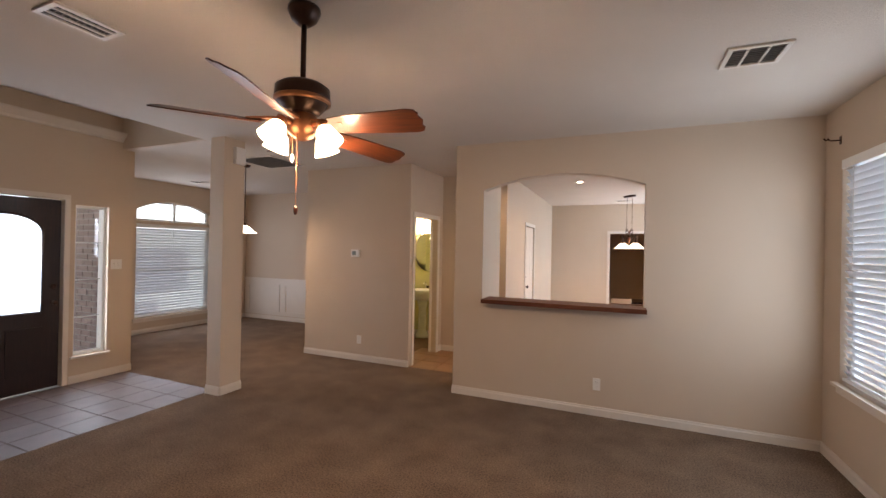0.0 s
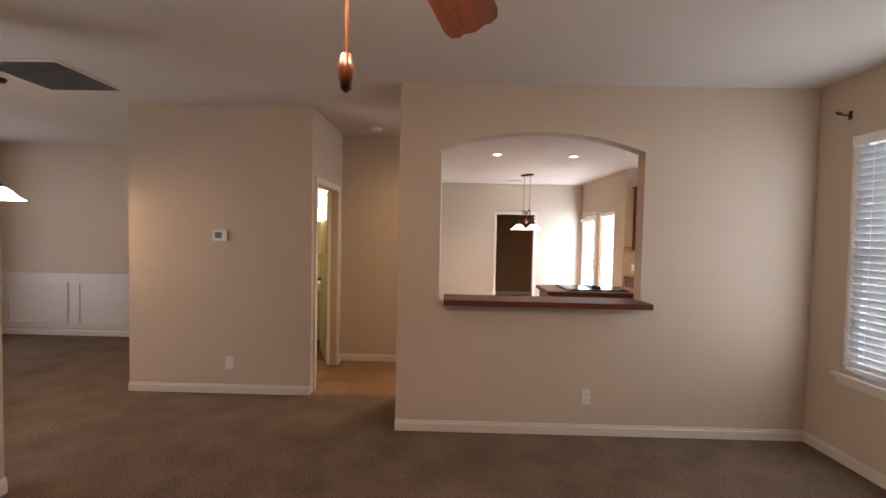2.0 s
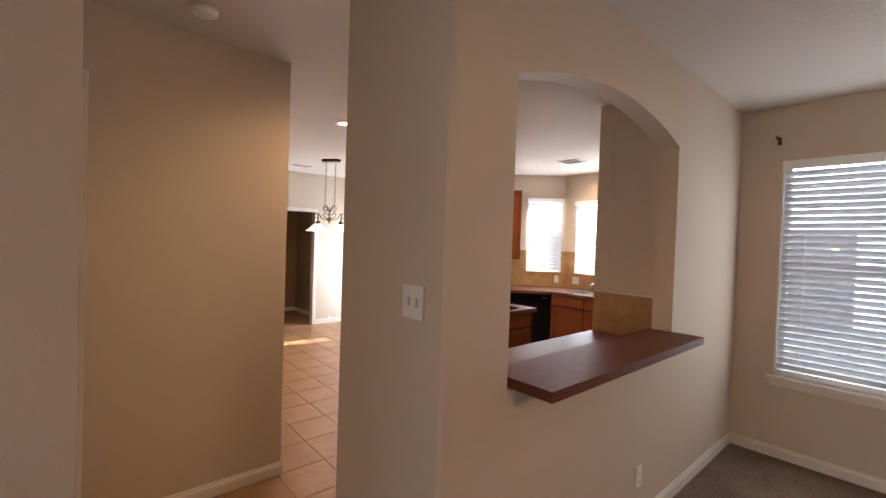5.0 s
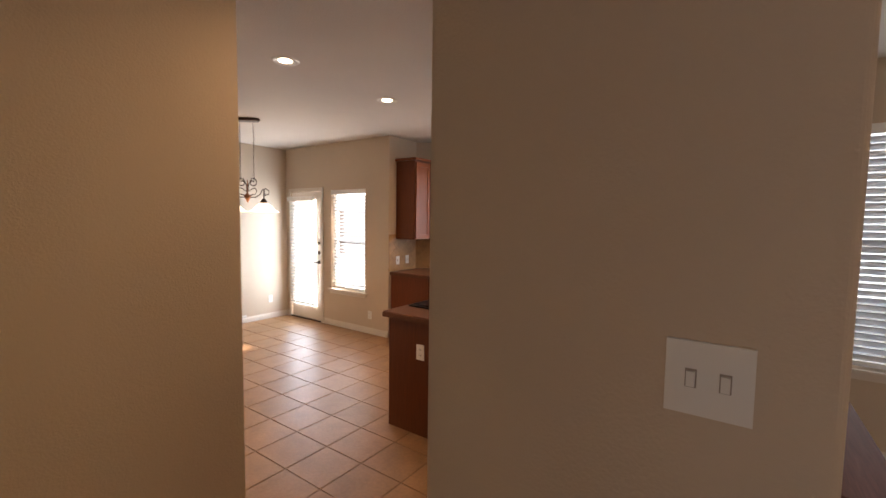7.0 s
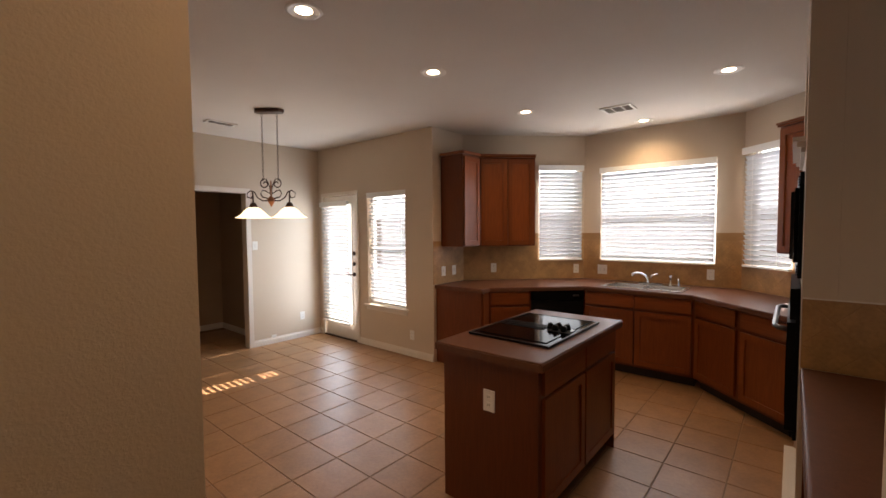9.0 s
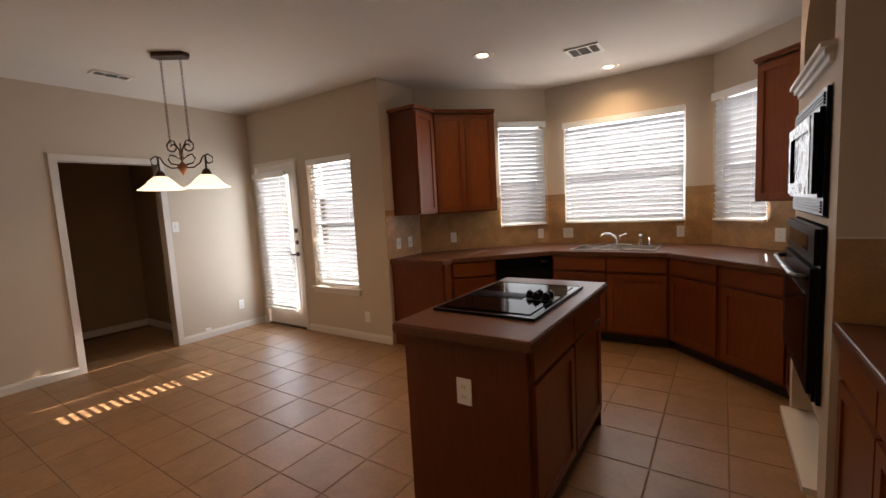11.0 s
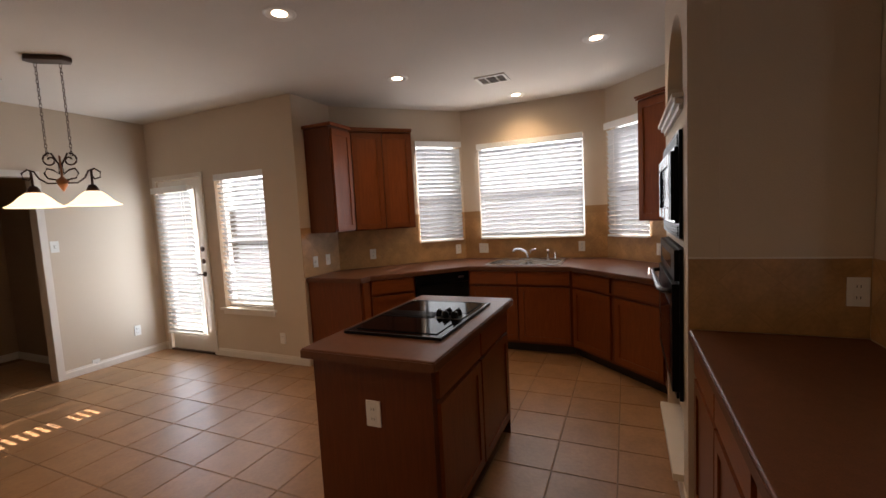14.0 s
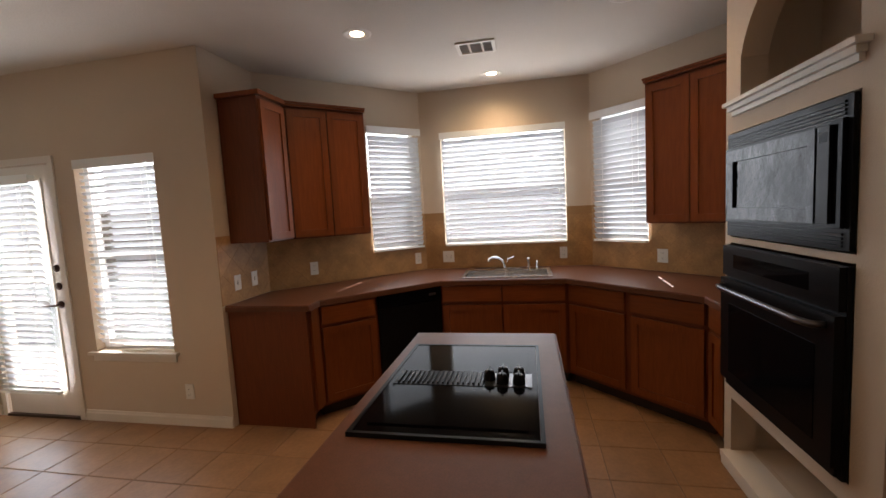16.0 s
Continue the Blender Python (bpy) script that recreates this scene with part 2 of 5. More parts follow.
def outline(points, y0, y1):
    """A flat outline in x and z, given thickness from y0 to y1."""
    bm = bmesh.new()
    a = [bm.verts.new((x, y0, z)) for x, z in points]
    b = [bm.verts.new((x, y1, z)) for x, z in points]
    bm.faces.new(a)
    bm.faces.new(list(reversed(b)))
    for i in range(len(points)):
        j = (i + 1) % len(points)
        bm.faces.new((a[j], a[i], b[i], b[j]))
    bmesh.ops.recalc_face_normals(bm, faces=bm.faces)
    return bm


def plan(points, z0, z1):
    """A floor-plan outline given height from z0 to z1."""
    bm = bmesh.new()
    a = [bm.verts.new((x, y, z0)) for x, y in points]
    b = [bm.verts.new((x, y, z1)) for x, y in points]
    bm.faces.new(a)
    bm.faces.new(list(reversed(b)))
    for i in range(len(points)):
        j = (i + 1) % len(points)
        bm.faces.new((a[j], a[i], b[i], b[j]))
    bmesh.ops.recalc_face_normals(bm, faces=bm.faces)
    return bm


def mesh(name, bm, material, smooth=False):
    me = bpy.data.meshes.new(name)
    bm.to_mesh(me)
    bm.free()
    me.materials.append(material)
    if smooth:
        for p in me.polygons:
            p.use_smooth = True
    return me


def part(name, bm, material, parent=None, label="", smooth=False, m=None):
    ob = new(name, mesh(name, bm, material, smooth))
    if parent is not None:
        ob.parent = parent
    if m is not None:
        ob.matrix_basis = m
    if label:
        ob["label"] = label
    return ob


def thing(name, label, category, m=None, group="", kind=""):
    ob = new(name)
    ob.empty_display_size = 0.05
    if m is not None:
        ob.matrix_basis = m
    return tagged(ob, label, category, group, kind)


def struct(name, bm, material, label, category):
    return tagged(part(name, bm, material), label, category, kind="structure")


def along(p0, p1, z=0.0):
    """A frame at p0: x along the wall to p1, y into the room on its left, z up."""
    d = Vector((p1[0] - p0[0], p1[1] - p0[1], 0)).normalized()
    left = Vector((-d.y, d.x, 0))
    return Matrix(((d.x, left.x, 0, p0[0]), (d.y, left.y, 0, p0[1]), (0, 0, 1, z), (0, 0, 0, 1)))


H = 2.74


def wall_mesh(length, thick, z0, z1, openings):
    """A slab with rectangular openings (u0, u1, z0, z1), behind y = 0."""
    us = sorted({0.0, length, *[o[0] for o in openings], *[o[1] for o in openings]})
    zs = sorted({z0, z1, *[o[2] for o in openings], *[o[3] for o in openings]})
    solid = {}
    for i in range(len(us) - 1):
        for k in range(len(zs) - 1):
            u, z = (us[i] + us[i + 1]) / 2, (zs[k] + zs[k + 1]) / 2
            solid[i, k] = not any(o[0] < u < o[1] and o[2] < z < o[3] for o in openings)
    bm = bmesh.new()
    cache = {}

    def v(i, k, y):
        if (i, k, y) not in cache:
            cache[i, k, y] = bm.verts.new((us[i], y, zs[k]))
        return cache[i, k, y]

    for (i, k), full in solid.items():
        if not full:
            continue
        bm.faces.new((v(i, k, 0), v(i, k + 1, 0), v(i + 1, k + 1, 0), v(i + 1, k, 0)))
        bm.faces.new((v(i, k, -thick), v(i + 1, k, -thick), v(i + 1, k + 1, -thick), v(i, k + 1, -thick)))
        for di, dk, a, b in ((-1, 0, (i, k), (i, k + 1)), (1, 0, (i + 1, k), (i + 1, k + 1)), (0, -1, (i, k), (i + 1, k)), (0, 1, (i, k + 1), (i + 1, k + 1))):
            if not solid.get((i + di, k + dk), False):
                bm.faces.new((v(*a, 0), v(*b, 0), v(*b, -thick), v(*a, -thick)))
    bmesh.ops.recalc_face_normals(bm, faces=bm.faces)
    return bm


def wall(name, p0, p1, label, openings=(), thick=0.12, z0=0.0, z1=H, material=None, base=True):
    length = math.dist(p0, p1)
    m = along(p0, p1)
    ob = struct(name, wall_mesh(length, thick, z0, z1, list(openings)), material or PAINT, label, "wall")
    ob.matrix_basis = m
    if base:
        spans, u = [], 0.0
        for o in sorted(openings):
            if o[2] < 0.05:
                spans.append((u, o[0] - 0.06))
                u = o[1] + 0.06
        spans.append((u, length))
        for a, b in spans:
            if b - a > 0.04:
                skirting(m, a, b)
    return ob, m


def skirting(m, a, b, height=0.085):
    bm = outline([(0.001, 0.0), (0.016, 0.0), (0.016, height * 0.72), (0.011, height * 0.82), (0.009, height), (0.001, height)], a, b)
    turn = Matrix(((0, 1, 0, 0), (1, 0, 0, 0), (0, 0, 1, 0), (0, 0, 0, 1)))
    bmesh.ops.transform(bm, matrix=turn, verts=bm.verts)
    bmesh.ops.recalc_face_normals(bm, faces=bm.faces)
    ob = struct("baseboard", bm, TRIM, "white painted baseboard along the wall", "baseboard")
    ob.matrix_basis = m
    return ob


def casing(m, u0, u1, top, side, width=0.06, deep=0.016, sill=None):
    """Trim round an opening on the room's side (side 1) or the far side (-1)."""
    y = (0.001, deep) if side > 0 else (-deep - 0.12, -0.121)
    ob = None
    for nm, b in (("jamb_trim", (u0 - width, u0, 0, top)), ("jamb_trim", (u1, u1 + width, 0, top)), ("head_trim", (u0 - width, u1 + width, top, top + width))):
        ob = struct("trim", bbox(b[0], b[1], *y, b[2] + 0.001, b[3], 0.005), TRIM, "white painted door casing", "door trim")
        ob.matrix_basis = m


def plate(m, u, z, kind="outlet", wide=0.07, tall=0.115):
    """A wall plate with sockets or toggles, in a wall's frame."""
    t = thing("wall_outlet" if kind == "outlet" else "light_switch", f"white plastic {'duplex outlet' if kind == 'outlet' else 'light switch'} plate on the wall", "outlet" if kind == "outlet" else "light switch", m @ pose(u, 0, z))
    part("cover_plate", bbox(-wide / 2, wide / 2, 0.001, 0.008, -tall / 2, tall / 2, 0.003), PLATE, t)
    if kind == "outlet":
        for dz in (-0.022, 0.022):
            part("socket", bbox(-0.016, 0.016, 0.008, 0.0105, dz - 0.014, dz + 0.014, 0.002), PLATE, t)
            for du in (-0.006, 0.006):
                part("slot", bbox(du - 0.0012, du + 0.0012, 0.0105, 0.0112, dz - 0.005, dz + 0.005, 0), SLOT, t)
    else:
        n = max(1, round(wide / 0.06))
        for i in range(n):
            c = (i - (n - 1) / 2) * 0.046
            part("toggle_slot", bbox(c - 0.008, c + 0.008, 0.0081, 0.0092, -0.015, 0.015, 0.0005), SHADED_GREY, t)
            part("toggle", bbox(c - 0.006, c + 0.006, 0.008, 0.016, -0.012, 0.012, 0.002), PLATE, t)
    return t


def blind(m, u0, u1, z0, z1, y, pitch=0.05, tilt=57, gap=0.0, gap_end=0.006, cord=True):
    """A closed-down slatted blind with head rail, ladder cords and bottom rail."""
    t = thing("window_blind", "white horizontal slat blind, lowered and tilted", "blind", m @ pose(u0, y, z0))
    w, h = u1 - u0, z1 - z0
    part("head_rail", bbox(0, w, -0.025, 0.025, h - 0.045, h, 0.003), VINYL, t)
    part("valance", bbox(-0.012, w + 0.012, 0.026, 0.034, h - 0.062, h + 0.006, 0.003), VINYL, t)
    bm = bmesh.new()
    prof = [(-0.025, 0.0), (-0.009, 0.0035), (0.009, 0.0035), (0.025, 0.0)]
    top = [[bm.verts.new((x, a, b + 0.0013)) for a, b in prof] for x in (gap, w - gap_end)]
    low = [[bm.verts.new((x, a, b - 0.0013)) for a, b in prof] for x in (gap, w - gap_end)]
    for i in range(3):
        bm.faces.new((top[0][i], top[1][i], top[1][i + 1], top[0][i + 1]))
        bm.faces.new((low[0][i], low[0][i + 1], low[1][i + 1], low[1][i]))
    for a, b in ((0, 0), (3, 3)):
        bm.faces.new((top[0][a], low[0][a], low[1][a], top[1][a]))
    bmesh.ops.recalc_face_normals(bm, faces=bm.faces)
    # Slat ends cut narrow so that striped sun reaches the floor.
    if gap_end > 0.05:
        far = bm.copy()
        box(far, w - gap_end, w - 0.006, -0.012, 0.012, 0.0022, 0.0048)
        me_sun_gap = mesh("slat", far, BLIND)
        for v in bm.verts:
            if v.co.x > w / 2:
                v.co.x = w - 0.006
    me = mesh("slat", bm, BLIND)
    n = int((h - 0.085) / pitch)
    for i in range(n):
        o = new("slat", me if gap_end < 0.05 or not (n * 0.30 < i < n * 0.99 or i % 6 == 1) else me_sun_gap)
        o.parent = t
        o.matrix_basis = pose(0, 0, 0.045 + i * pitch + (h - 0.085 - n * pitch) / 2, tilt + random.uniform(-0.2, 0.2), random.uniform(-0.04, 0.04), 0)
    part("bottom_rail", bbox(gap, w - gap_end, -0.02, 0.02, 0.004, 0.024, 0.004), VINYL, t)
    if cord:
        for c in ((0.12, w - 0.12) if w < 1.3 else (0.14, w / 2, w - 0.14)):
            for dy in (-0.026, 0.026):
                part("ladder_cord", bbox(c - 0.0018, c + 0.0018, dy - 0.001, dy + 0.001, 0.02, h - 0.04, 0), VINYL, t)
        part("pull_cord", bbox(0.055, 0.058, 0.036, 0.039, h * 0.45, h - 0.05, 0), VINYL, t)
        part("cord_tassel", lathe([(0, 0), (0.006, 0.002), (0.003, 0.028), (0, 0.03)], 10, pose(0.0565, 0.0375, h * 0.45 - 0.03)), VINYL, t)
    return t


def window(name, m, u0, u1, z0, z1, watts, stool=True, thick=0.12, sash=True, colour=DAY, inner=0.006, f=0.045):
    """A vinyl window in its opening, the stool under it, and an added room-side area lamp that stands in for daylight.
    """
    t = tagged(new(name), "white vinyl window with a glass pane, daylight behind", "window", kind="structure")
    t.matrix_basis = m @ pose(u0, 0, z0)
    w, h = u1 - u0, z1 - z0
    for b in ((0, f, 0, h), (w - f, w, 0, h), (f, w - f, 0, f), (f, w - f, h - f, h)):
        part("window_frame", bbox(b[0] + 0.001, b[1] - 0.001, -thick + 0.005, -thick + 0.05, b[2] + 0.001, b[3] - 0.001, 0.003), VINYL, t)
    if sash:
        part("meeting_rail", bbox(f, w - f, -thick + 0.01, -thick + 0.04, h / 2 - 0.018, h / 2 + 0.018, 0.003), VINYL, t)
    p = part("pane", bbox(f, w - f, -thick + 0.02, -thick + 0.025, f, h - f, 0), PANE, t)
    p.visible_shadow = False
    if stool:
        part("window_sill", bbox(-0.045, w + 0.045, -thick + 0.05, 0.04, -0.024, -0.002, 0.005), TRIM, t)
        part("apron", bbox(-0.02, w + 0.02, 0.001, 0.014, -0.075, -0.025, 0.004), TRIM, t)
    if watts:
        d = m @ pose(u0 + w / 2, inner, z0 + h / 2, 90, 0, 0)
        lamp_area("window_daylight", d, w - 2 * f, h - 2 * f, watts, colour)
    return t


# ---- structure: living room ----
wl, m_pass = wall("wall_pass_through", (2.6, 4.37), (-1.105, 4.37), "beige painted wall with an arched pass-through", [(2.12, 3.70, 1.034, 2.385)], base=False)
skirting(m_pass, 0.80, 4.03)


def arch_fill(name, m, u0, u1, spring, apex, top, thick, material, label):
    """The solid part between a segmental arch and the flat head of its opening."""
    w, rise = u1 - u0, apex - spring
    r = (w * w / 4 + rise * rise) / (2 * rise)
    half = math.asin(w / 2 / r)
    n = 28
    arc = [(u0 + w / 2 + r * math.sin(a), apex - r + r * math.cos(a)) for a in [-half + 2 * half * i / n for i in range(n + 1)]]
    arc[0], arc[-1] = (u0, spring), (u1, spring)
    bm = bmesh.new()
    for (x0, za), (x1, zb) in zip(arc, arc[1:]):
        q = [bm.verts.new(c) for c in ((x0, 0, za), (x0, 0, top), (x1, 0, top), (x1, 0, zb), (x0, -thick, za), (x0, -thick, top), (x1, -thick, top), (x1, -thick, zb))]
        bm.faces.new((q[0], q[3], q[2], q[1]))
        bm.faces.new((q[4], q[5], q[6], q[7]))
        bm.faces.new((q[0], q[4], q[7], q[3]))
    bmesh.ops.remove_doubles(bm, verts=bm.verts, dist=1e-5)
    bmesh.ops.recalc_face_normals(bm, faces=bm.faces)
    ob = struct(name, bm, material, label, "wall")
    ob.matrix_basis = m
    return ob


arch_fill("wall_arch_head", m_pass, 2.12, 3.70, 2.235, 2.375, 2.385, 0.12, PAINT, "beige painted arch over the pass-through")

def rounded_post(x0, x1, y0, y1, r=0.018):
    """An upright block whose outer corners are bull-nosed."""
    pts = []
    for cx, cy, a in ((x0 + r, y0 + r, 180), (x1, y0, None), (x1, y1, None), (x0 + r, y1 - r, 90)):
        if a is None:
            pts.append((cx, cy))
        else:
            pts += [(cx + r * math.cos(radians(a + 90 * k / 6)), cy + r * math.sin(radians(a + 90 * k / 6))) for k in range(7)]
    return plan(pts, 0, H)


# wing wall at the end of the pass-through, with a rounded plaster corner
struct("wall_wing", rounded_post(-1.43, -1.105, 4.37, 5.09), PAINT, "beige painted end wall beside the pass-through", "wall")
skirting(along((-1.43, 5.09), (-1.43, 4.37)), 0, 0.72)
skirting(along((-1.105, 5.09), (-1.43, 5.09)), 0, 0.325)
m_wing = Matrix(((0, -1, 0, -1.43), (-1, 0, 0, 5.09), (0, 0, 1, 0), (0, 0, 0, 1)))
plate(m_wing, 5.09 - 4.533, 1.379, "switch", 0.118, 0.118)

# rounded ledge of the pass-through
ledge = tagged(part("pass_through_ledge", bbox(-1.06, 0.50, 4.195, 4.51, 1.034, 1.076, 0.0195, 6), LEDGE), "reddish-brown wood ledge on the pass-through", "ledge")

wall("wall_east", (1.80, -2.6), (1.80, 4.37), "beige painted wall with a wide window", [(5.15, 6.69, 0.636, 2.312)])
m_e = along((1.80, -2.6), (1.80, 4.37))
window("window_1", m_e, 5.15, 6.69, 0.636, 2.312, 9)
blind(m_e, 5.16, 6.68, 0.66, 2.305, -0.03, tilt=60)
bracket = thing("curtain_rod_bracket", "dark metal curtain rod bracket on the wall", "curtain bracket", m_e @ pose(6.72, 0, 2.47))
part("wall_plate", bbox(-0.012, 0.012, 0.001, 0.006, -0.03, 0.03, 0.002), BRONZE, bracket)
part("arm", tube([(0, 0.005, 0), (0, 0.06, 0), (0, 0.075, 0.006), (0, 0.08, 0.02)], 0.005), BRONZE, bracket)
part("cup", tube([(0, 0.07, 0.012), (0, 0.09, 0.004), (0, 0.105, 0.02)], 0.006), BRONZE, bracket)
plate(m_pass, 2.6 - 0.078, 0.303)

wall("wall_south", (-5.38, -2.6), (1.80, -2.6), "beige painted wall behind the living room")

# thermostat wall and powder room
wall("wall_thermostat", (-2.33, 5.03), (-4.08, 5.03), "beige painted wall with a thermostat", thick=0.12)
m_t = along((-2.33, 5.03), (-4.08, 5.03))
plate(m_t, 0.78, 0.294)
th = thing("thermostat", "white wall thermostat with a grey display", "thermostat", m_t @ pose(0.862, 0, 1.513))
part("housing", bbox(-0.066, 0.066, 0.001, 0.028, -0.052, 0.052, 0.008, 3), PLATE, th)
part("display", bbox(-0.02, 0.045, 0.028, 0.0295, -0.026, 0.03, 0.001), SCREEN, th)
wall("wall_hall_west", (-2.33, 6.14), (-2.33, 5.15), "beige painted hall wall with the powder room door", [(0.2, 0.97, -0.001, 2.04)], thick=0.12, base=False)
m_h = along((-2.33, 6.14), (-2.33, 5.03))
casing(m_h, 0.2, 0.97, 2.04, 1)
skirting(m_h, 0.0, 0.14)
skirting(along((-1.29, 6.14), (-1.41, 6.14)), 0, 0.12)
wall("wall_hall_north", (-1.41, 6.14), (-2.33, 6.14), "beige painted hall wall", thick=0.12)
wall("wall_dining_east", (-4.08, 5.15), (-4.08, 7.0), "beige painted dining room wall", thick=0.12)

for nm, a, b in (("wall_powder_north", (-2.45, 7.1), (-3.96, 7.1)), ("wall_powder_west", (-3.96, 7.1), (-3.96, 5.15)), ("wall_powder_south", (-3.96, 5.152), (-2.45, 5.152)), ("wall_powder_east", (-2.452, 6.262), (-2.452, 7.1))):
    wall(nm, a, b, "yellow painted powder room wall", thick=0.002 if nm != "wall_powder_north" else 0.1, material=YELLOW, z1=2.5)
wall("wall_powder_inner", (-2.452, 5.152), (-2.452, 6.262), "yellow painted powder room wall", [(-0.01, 0.80, -0.01, 2.04)], thick=0.002, material=YELLOW, z1=2.5, base=False)
struct("ceiling_powder", bbox(-3.96, -2.45, 5.15, 7.1, 2.5, 2.55, 0), CEIL, "white powder room ceiling", "ceiling")


def door_leaf(t, w, h, material, panels, thick=0.036):
    """A leaf with raised panels, hinged at x = 0."""
    part("leaf", bbox(0.002, w - 0.002, -thick / 2, thick / 2, 0.008, h - 0.004, 0.003), material, t)
    for x0, x1, z0, z1 in panels:
        for s in (-1, 1):
            y = s * (thick / 2 + 0.003)
            part("panel", bbox(x0, x1, min(y, y - s * 0.004), max(y, y - s * 0.004), z0, z1, 0.003), material, t)


def knob(t, x, z, thick=0.036, material=None, radius=0.026):
    for s in (-1, 1):
        bm = lathe([(0, 0), (radius, 0.002), (radius, 0.006), (0.011, 0.012), (0.011, 0.03), (radius * 0.95, 0.042), (radius, 0.056), (radius * 0.5, 0.068), (0, 0.069)], 18, pose(x, s * thick / 2, z, -90 * s, 0, 0))
        part("door_knob", bm, material or BRONZE, t, smooth=True)


SIX = [(0.09, 0.31, 1.62, 1.90), (0.41, 0.63, 1.62, 1.90), (0.09, 0.31, 0.95, 1.52), (0.41, 0.63, 0.95, 1.52), (0.09, 0.31, 0.18, 0.83), (0.41, 0.63, 0.18, 0.83)]
pd = tagged(new("door_1"), "white panel door standing open into the powder room", "door", kind="structure")
pd.matrix_basis = pose(-2.42, 5.93, 0, 0, 0, 113)
door_leaf(pd, 0.74, 2.03, TRIM, SIX)
knob(pd, 0.68, 0.95)

sink = thing("pedestal_sink", "white ceramic pedestal sink against the wall", "sink", pose(-3.02, 7.1, 0))
bm = lathe([(0, 0.0), (0.13, 0.0), (0.12, 0.04), (0.075, 0.12), (0.07, 0.5), (0.1, 0.68), (0, 0.68)], 24, pose(0, -0.2, 0))
part("pedestal", bm, CERAMIC, sink, smooth=True)
bm = lathe([(0, 0.66), (0.16, 0.68), (0.25, 0.80), (0.265, 0.86), (0.25, 0.865), (0.2, 0.80), (0.1, 0.76), (0, 0.75)], 28, Matrix.Translation((0, -0.24, 0)) @ Matrix.Diagonal((1, 0.82, 1, 1)))
part("basin", bm, CERAMIC, sink, smooth=True)
part("tap", tube([(0, -0.06, 0.86), (0, -0.06, 0.95), (0, -0.1, 0.985), (0, -0.16, 0.96)], 0.011), CHROME, sink, smooth=True)
mir = thing("oval_mirror", "oval wall mirror with a bright polished edge", "mirror", pose(-3.02, 7.09, 1.56))
bm = lathe([(0, 0.0), (0.33, 0.0), (0.33, 0.006), (0.305, 0.010), (0, 0.010)], 48, Matrix.Diagonal((0.78, 1, 1.13, 1)) @ pose(0, 0, 0, 90, 0, 0))
part("mirror_glass", bm, MIRROR, mir)
vl = thing("vanity_light", "lit vanity light with frosted glass shades", "wall lamp", pose(-2.98, 7.1, 2.06))
part("back_plate", bbox(-0.26, 0.26, -0.025, -0.001, 0.04, 0.12, 0.006), CHROME, vl)
for i in range(3):
    part("shade", lathe([(0.03, 0.15), (0.05, 0.12), (0.065, 0.0), (0.075, -0.17), (0.07, -0.17), (0.06, 0.0), (0.045, 0.11), (0.0, 0.13)], 20, pose(-0.18 + 0.18 * i, -0.1, 0)), FROST_BIG, vl, "glowing frosted glass shade", smooth=True)
lamp_point("vanity_glow", (-2.98, 6.9, 1.8), 4, (1.0, 0.85, 0.5), 0.08)

# ---- structure: foyer and dining room ----
wall("wall_foyer", (-5.38, 3.36), (-5.38, -2.6), "beige painted entry wall with the front door", [(0.275, 0.608, 0.30, 2.014), (0.71, 1.66, -0.001, 2.06)], thick=0.16, z1=3.12, base=False)
m_f = along((-5.38, 3.36), (-5.38, -2.6))
skirting(m_f, 0.0, 0.65)
skirting(m_f, 1.72, 5.96)
casing(m_f, 0.71, 1.66, 2.06, 1, 0.05)
bm = outline([(0.001, 2.825), (0.018, 2.83), (0.03, 2.855), (0.06, 2.885), (0.085, 2.91), (0.09, 2.928), (0.001, 2.928)], 0, 5.96)
bmesh.ops.transform(bm, matrix=Matrix(((0, 1, 0, 0), (1, 0, 0, 0), (0, 0, 1, 0), (0, 0, 0, 1))), verts=bm.verts)
bmesh.ops.recalc_face_normals(bm, faces=bm.faces)
struct("trim_crown", bm, TRIM, "white painted crown moulding", "crown moulding").matrix_basis = m_f
plate(m_f, 0.187, 1.332, "switch", 0.118, 0.118)

fd = tagged(new("door_2"), "dark stained front door with an arched glass light, closed", "door", kind="structure")
fd.matrix_basis = m_f @ pose(0.72, -0.06, 0)
leafw, leafh = 0.93, 2.045
gx0, gx1, gz0, gz1 = 0.155, 0.775, 0.834, 1.872
r = (gx1 - gx0) / 2
n = 20
arc = [(gx0 + r + r * math.cos(math.pi - math.pi * i / n), gz1 - r * 0.62 + r * 0.62 * math.sin(math.pi * i / n)) for i in range(n + 1)]
bm = bmesh.new()
for y0, y1 in ((-0.022, 0.022),):
    box(bm, 0.002, gx0, y0, y1, 0.01, leafh)
    box(bm, gx1, leafw - 0.002, y0, y1, 0.01, leafh)
    box(bm, gx0, gx1, y0, y1, 0.01, gz0)
    for (x0, za), (x1, zb) in zip(arc, arc[1:]):
        q = [bm.verts.new(c) for c in ((x0, y0, za), (x1, y0, zb), (x1, y0, leafh), (x0, y0, leafh), (x0, y1, za), (x1, y1, zb), (x1, y1, leafh), (x0, y1, leafh))]
        for f in ((0, 1, 2, 3), (7, 6, 5, 4), (0, 4, 5, 1), (3, 2, 6, 7)):
            bm.faces.new([q[i] for i in f])
bmesh.ops.recalc_face_normals(bm, faces=bm.faces)
part("leaf", bm, FRONTDOOR, fd)
rim = [(gx0, gz0), *arc, (gx1, gz0)]
